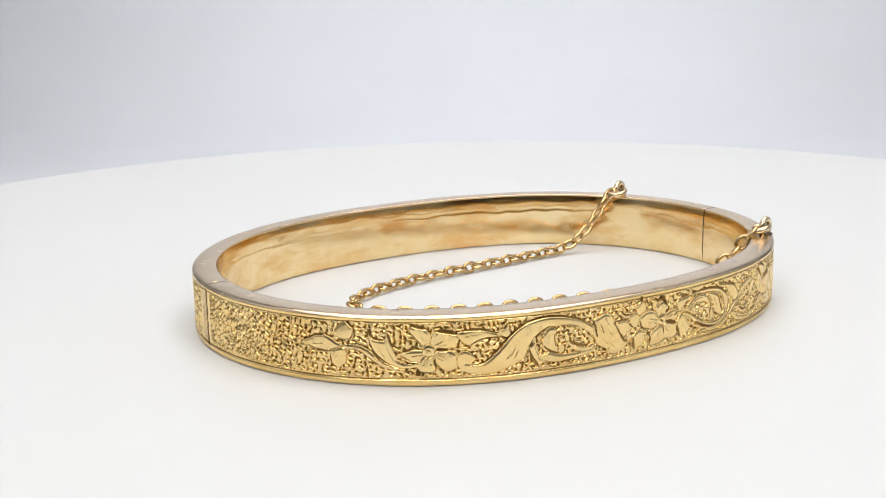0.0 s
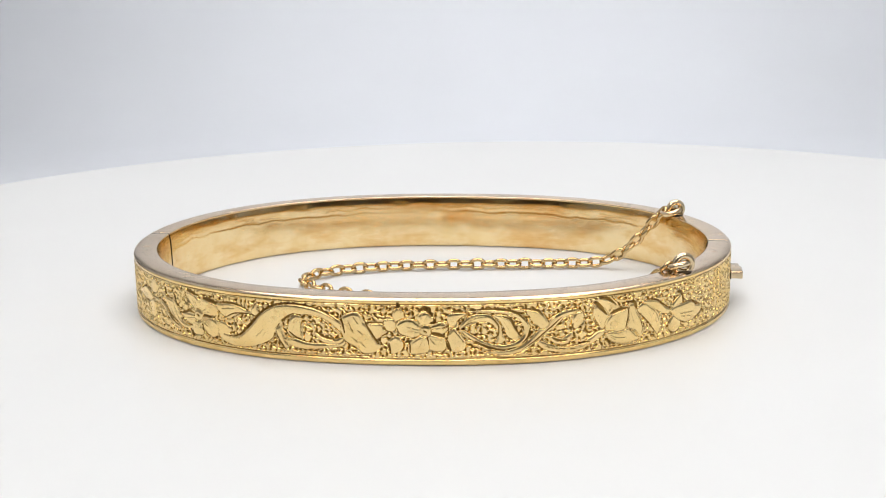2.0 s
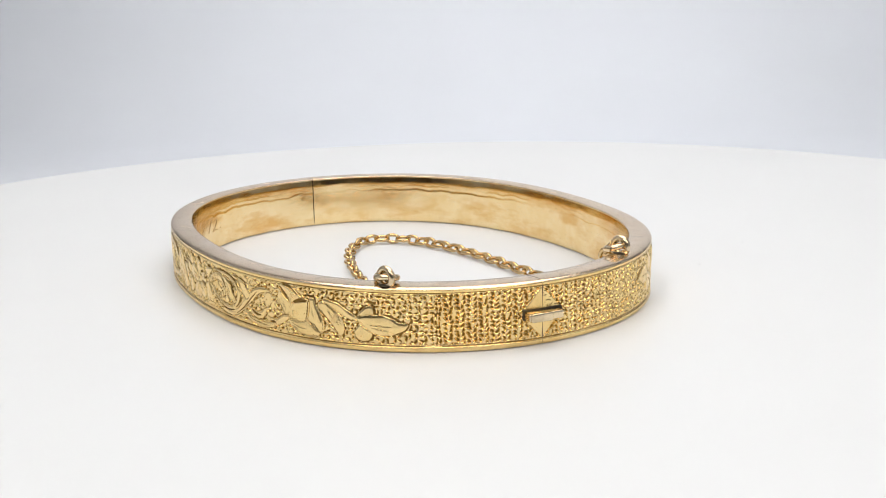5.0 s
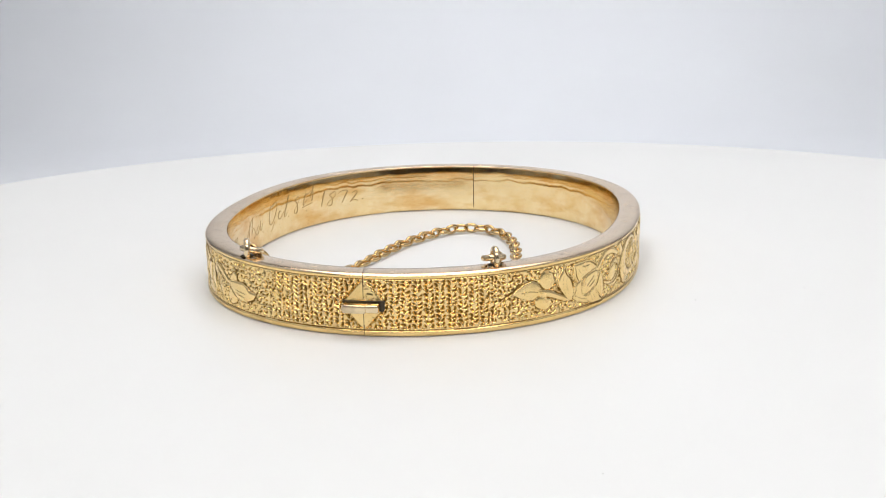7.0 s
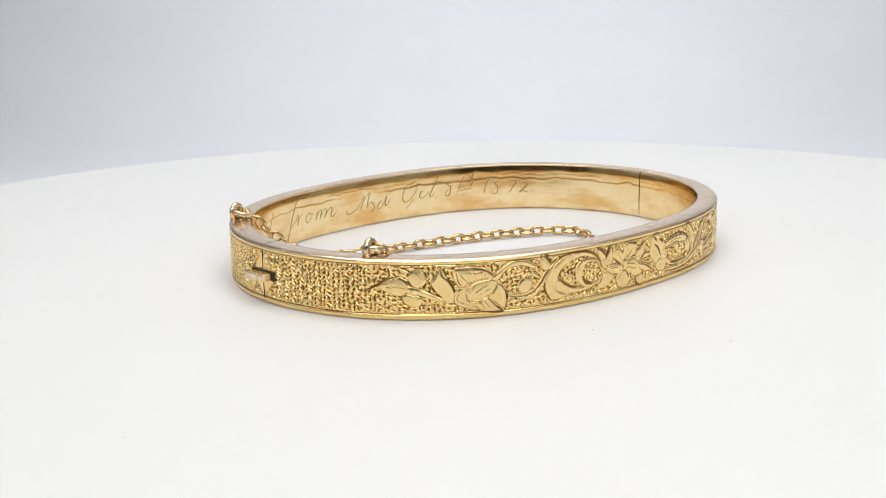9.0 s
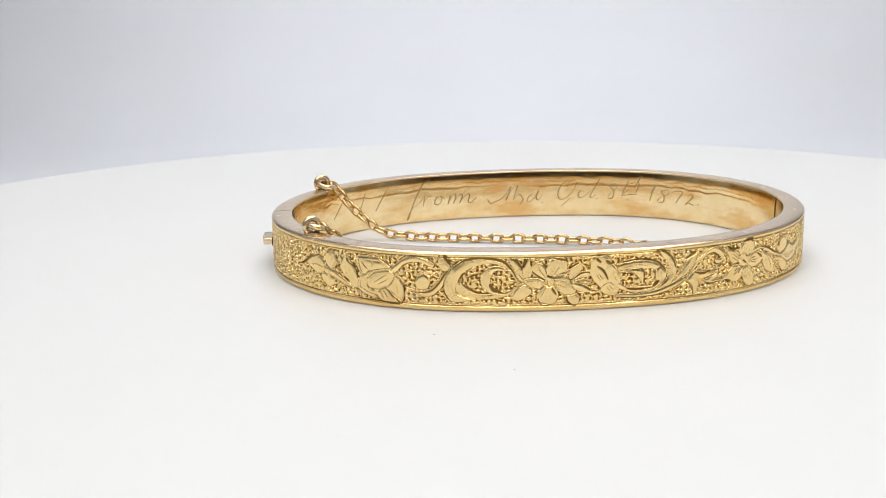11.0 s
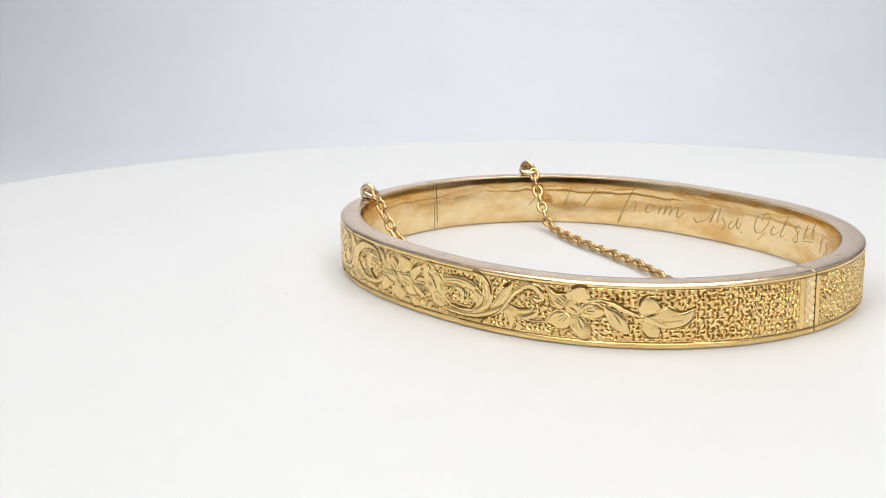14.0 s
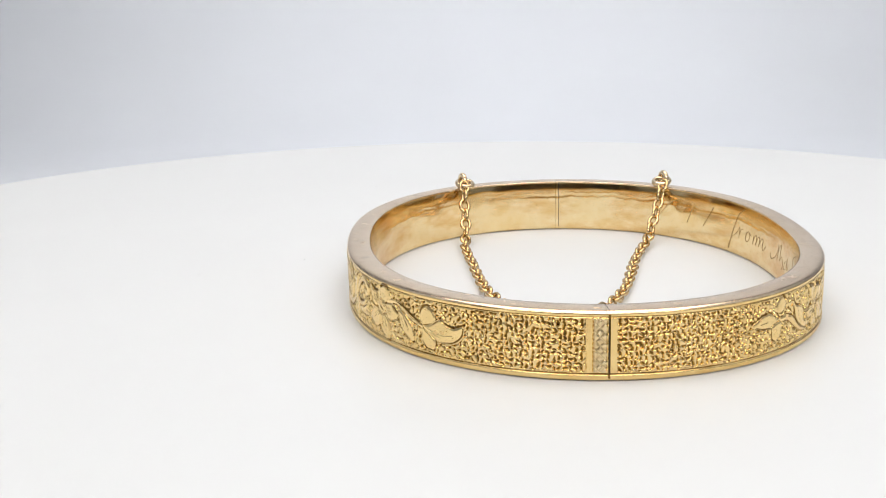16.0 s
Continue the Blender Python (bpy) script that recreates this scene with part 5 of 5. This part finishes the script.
def chain(parent):
    hold = new("safety_chain")
    hold.parent = parent
    tagged(hold, "fine rose gold trace chain lying on the plate")
    way = spline(CHAIN_WAY, 1400)
    run = np.concatenate([[0], np.cumsum(np.linalg.norm(np.diff(way, axis=0), axis=1))])
    count = int(run[-1] / PITCH) + 1
    # one oval link, flat in its own xy plane
    pts = []
    for i in range(20):
        a = 2 * math.pi * i / 20
        pts.append((math.copysign(abs(math.cos(a)) ** 0.85, math.cos(a)) * 0.80 * MM, math.sin(a) * 0.53 * MM, 0))
    bm = tube(pts, 0.215 * MM, True, 8)
    me = bpy.data.meshes.new("link")
    bmesh.ops.recalc_face_normals(bm, faces=bm.faces)
    bm.to_mesh(me)
    bm.free()
    me.materials.append(GOLD_CHAIN)
    me.polygons.foreach_set("use_smooth", np.ones(len(me.polygons), bool))
    rng = random.Random(7)
    for k in range(count):
        d = k * run[-1] / (count - 1)
        p = Vector([np.interp(d, run, way[:, i]) for i in range(3)])
        q = Vector([np.interp(min(d + 0.3, run[-1]), run, way[:, i]) for i in range(3)])
        o = Vector([np.interp(max(d - 0.3, 0), run, way[:, i]) for i in range(3)])
        x = (q - o).normalized()
        y = Vector((0, 0, 1)).cross(x).normalized()
        z = x.cross(y)
        roll = radians((74 if k % 2 else -16) + rng.uniform(-12, 12))
        yy = y * math.cos(roll) + z * math.sin(roll)
        zz = x.cross(yy)
        m = Matrix((x, yy, zz)).transposed().to_4x4()
        m.translation = p * MM
        ob = new("link", me)
        ob.parent = hold
        ob.matrix_basis = m
    return hold


def clasp(parent):
    """The push tongue that stands out of its slot at the clasp."""
    p, nrm = on_oval(0.3)
    along = Vector((-nrm[1], nrm[0], 0))
    out = Vector((nrm[0], nrm[1], 0))
    frame_m = Matrix((along, out, Vector((0, 0, 1)))).transposed().to_4x4()
    frame_m.translation = Vector((p[0], p[1], 2.95)) * MM
    bm = box((-1.95 * MM, -0.7 * MM, -0.38 * MM), (1.7 * MM, 1.05 * MM, 0.4 * MM), 0.17 * MM)
    bm.transform(frame_m)
    tongue = part("tongue", bm, GOLD_PALE, parent, "pale polished gold push tongue")
    bm = box((-1.8 * MM, 0.78 * MM, -0.44 * MM), (0.5 * MM, 1.2 * MM, 0.42 * MM), 0.15 * MM)
    bm.transform(frame_m)
    part("thumb_tab", bm, GOLD_PALE, tongue)
    # Solid dark block whose colour stands in for the slot's shaded hollow.
    bm = box((-2.05 * MM, -0.6 * MM, -0.44 * MM), (2.05 * MM, 0.02 * MM, 0.55 * MM), 0.05 * MM)
    bm.transform(frame_m)
    part("slot", bm, GRIME_GAP, parent, "dark block painted as the clasp's shaded slot")


JOINT_SECTION = [(0.04, 0.3), (0.035, 5.95), (0.10, 6.03), (0.22, 6.12), (0.38, 6.185), (0.53, 6.21), (1.3, 6.225), (2.25, 6.212), (2.38, 6.16), (2.43, 5.9),
                 (2.535, 5.3), (2.56, 4.4), (2.565, 3.0), (2.55, 1.2), (2.47, 0.4), (2.2, 0.1), (0.2, 0.1)]      # depth, height


def joints(parent):
    """The fine dark lines at clasp and hinge, both cut a little aslant through the hoop."""
    for nm, s0, slant in (("clasp_joint", SEAM, -0.42), ("hinge_joint", LOW + 0.27, -0.27)):
        p, nrm = on_oval(s0)
        along = Vector((-nrm[1], nrm[0], 0))
        out = Vector((nrm[0], nrm[1], 0))
        m = Matrix((along, out, Vector((0, 0, 1)))).transposed().to_4x4()
        m.translation = Vector((p[0], p[1], 0)) * MM
        bm = bmesh.new()
        sides = [[bm.verts.new(((w - slant * -d / 2.5) * MM, -d * MM, z * MM)) for d, z in JOINT_SECTION] for w in (-0.022, 0.022)]
        bm.faces.new(sides[0])
        bm.faces.new(sides[1][::-1])
        for i in range(len(JOINT_SECTION)):
            bm.faces.new((sides[0][i - 1], sides[0][i], sides[1][i], sides[1][i - 1]))
        bm.transform(m)
        part(nm, bm, GRIME_GAP, parent, "", False)


def hinge_pin(parent):
    """The pin's worn end, level with the upper rim beside the hinge line."""
    c = at(np.array([HIGH - 0.75]), np.array([1.25]), np.array([BAND_H]))[0]
    bm = lathe([(0, 0.045 * MM), (0.3 * MM, 0.04 * MM), (0.42 * MM, 0.015 * MM), (0.46 * MM, -0.3 * MM), (0, -0.3 * MM)], 20)
    bm.transform(Matrix.Translation(Vector(c)))
    part("hinge_pin", bm, GOLD_RIM, parent, "worn pin end of the hinge")


def written(parent, name, label, strokes, width=0.17):
    """Graver's strokes on the inner wall, thin where they start and end; they stand 15 microns proud."""
    verts, faces = [], []
    for pts in strokes:
        n = max(6, 8 * (len(pts) - 1))
        c = spline(pts, n)
        tan = np.gradient(c, axis=0)
        tan /= np.linalg.norm(tan, axis=1, keepdims=True) + 1e-9
        f = np.linspace(0, 1, n)
        half = width / 2 * (0.45 + 0.55 * np.clip(-tan[:, 1] + 0.35, 0, 1) * np.sin(math.pi * f) ** 0.5)
        off = np.stack([-tan[:, 1], tan[:, 0]], 1) * half[:, None]
        both = np.stack([c - off, c + off], 1).reshape(-1, 2)
        k = len(verts)
        verts += list(at(both[:, 0], inner_depth(both[:, 0], both[:, 1], 11) + 0.015, both[:, 1]))
        faces += [(k + 2 * i, k + 2 * i + 1, k + 2 * i + 3, k + 2 * i + 2) for i in range(n - 1)]
    link_mesh(name, verts, faces, ETCH, parent, label)


def inscription(parent):
    """The dedication along the inner wall, read towards the hinge; its initials are kept as plain bars."""
    written(parent, "inscription", "engraved script that reads from",
            [[(-31.71, 5.7), (-30.49, 5.05), (-29.8, 4.02), (-28.97, 2.48), (-28.28, 0.81), (-27.99, 0.43)],
             [(-27.99, 0.43), (-28.19, 1.07), (-28.84, 1.96), (-30.06, 2.74), (-30.75, 3.51), (-30.55, 2.1)],
             [(-30.62, 2.53), (-31.15, 3.26), (-31.75, 3.39)],
             [(-33.07, 3.41), (-32.51, 3.02), (-32.31, 2.37), (-32.8, 2.18), (-33.34, 2.65), (-33.34, 3.16), (-33.07, 3.41), (-33.87, 3)],
             [(-34.69, 3.32), (-34.29, 2.16)],
             [(-34.36, 2.42), (-35.1, 3.34), (-35.5, 3.22), (-35.1, 2.19)],
             [(-35.18, 2.37), (-36.03, 3.37), (-36.43, 3.18), (-36.03, 2.22)],
             [(-36.12, 2.4), (-37.1, 3.4), (-37.5, 3.16), (-37.26, 2.39), (-37.66, 2.2), (-38.44, 2.82)]])
    written(parent, "inscription", "engraved script that reads Ma.",
            [[(-40.04, 2.52), (-40.46, 1.98), (-41.11, 2.12), (-42.18, 2.63), (-43.09, 3.69), (-43.33, 4.21)],
             [(-43.33, 4.21), (-43.16, 3.32), (-42.64, 2.28)],
             [(-42.71, 2.41), (-43.6, 3.85), (-44.4, 4.33)],
             [(-44.4, 4.33), (-44.02, 3.25), (-43.76, 2.35)],
             [(-43.82, 2.48), (-44.54, 3.03), (-44.96, 2.68), (-45.09, 2.18), (-44.56, 1.64)],
             [(-46.41, 3.02), (-45.87, 2.61), (-45.67, 2.05), (-46.16, 2.01), (-46.81, 2.68), (-47.25, 3.46)],
             [(-47.32, 3.51), (-46.99, 2.56), (-47.34, 2.21), (-47.85, 3)],
             [(-47.77, 1.92), (-47.9, 1.81)]])
    written(parent, "inscription", "engraved script that reads Oct.",
            [[(-51.6, 4.66), (-50.66, 4.33), (-50.08, 3.17), (-50.3, 2.32), (-51.11, 2.39), (-52.17, 3.35), (-52.69, 4.38), (-52.4, 4.85), (-51.6, 4.53), (-51.35, 3.77)],
             [(-50.59, 1.35), (-51.26, 1.91), (-51.84, 2.45)],
             [(-53.82, 3.25), (-53.36, 3.45), (-52.95, 2.8), (-53.31, 2.46), (-53.98, 2.77), (-54.67, 3.33)],
             [(-56.16, 5.19), (-55.36, 3.89), (-54.69, 2.72), (-54.98, 2.51), (-55.52, 2.98)],
             [(-55.07, 4.11), (-56.92, 4.15)],
             [(-55.63, 2.38), (-55.78, 2.27)]])
    written(parent, "inscription", "engraved script that reads 8th",
            [[(-58.21, 4.43), (-57.5, 4.06), (-58.1, 3.57), (-57.99, 2.59), (-57.41, 2.4), (-57.39, 2.89), (-58.52, 3.86), (-58.5, 4.42), (-58.05, 4.46)],
             [(-60.37, 4.97), (-59.5, 3.37), (-59.75, 3.21), (-60.33, 3.72)],
             [(-59.63, 4.28), (-61.22, 4.67)],
             [(-62.2, 5.63), (-61.08, 3.86)],
             [(-61.17, 4.01), (-61.84, 4.63), (-61.71, 4.01), (-61.42, 3.5), (-61.73, 3.61)],
             [(-59.17, 2.85), (-61.59, 3.16)],
             [(-60.08, 2.34), (-60.24, 2.24)]])
    written(parent, "inscription", "engraved script that reads 1872.",
            [[(-63.6, 3.44), (-64.31, 4.37), (-63.82, 3.35), (-63.49, 2.33)],
             [(-66.25, 4.02), (-65.22, 3.67), (-65.69, 3.16), (-65.58, 2.36), (-64.89, 2.21), (-64.87, 2.68), (-66.38, 3.5), (-66.25, 4.02)],
             [(-66.92, 3.65), (-67.63, 3.93), (-68.59, 3.85), (-68.07, 3.07), (-67.56, 2.31)],
             [(-69.41, 3.41), (-69.99, 3.67), (-70.28, 3.33), (-69.1, 2.29), (-69.68, 2.49), (-70.46, 2.28)],
             [(-71.08, 2.49), (-71.3, 2.41)]])
    for ends in ([(-14.7, 2.29), (-16.9, 4.51)], [(-19.82, 2.26), (-21.11, 4.87)], [(-22.83, 2.3), (-24.78, 4.86)]):
        written(parent, "engraved_bar", "", [[ends[0], ends[1]]], 0.3)


def bangle():
    b = tagged(new("bangle"), "oval hinged gold bangle engraved with flowers and scrolls", "bracelet")
    front = hoop_half(b, LOW + 0.002, SEAM - 0.002, 11)
    rear = hoop_half(b, SEAM + 0.002, HIGH - 0.002, 23)
    plates((front, rear))
    joints(b)
    hinge_pin(b)
    clasp(b)
    ring(b, RING_A, 22, 205)
    ring(b, RING_B, 20, 150)
    chain(b)
    inscription(b)
    return b


# ------------------------------------------------------------------ the place
setting()
light_tent()
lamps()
TURNTABLE = turntable()
BANGLE = bangle()


def motions():
    rows_table, rows_bangle = [], []
    for i in range(161):
        t = i * 0.1
        turn = pose(0, 0, 0, 0, 0, SPIN * t)
        rows_table.append((t, turn))
        rows_bangle.append((t, turn @ pose(BASE.x, BASE.y, 0.00005, 0, 0, LEAN)))
    walk(TURNTABLE, rows_table)
    walk(BANGLE, rows_bangle)


motions()
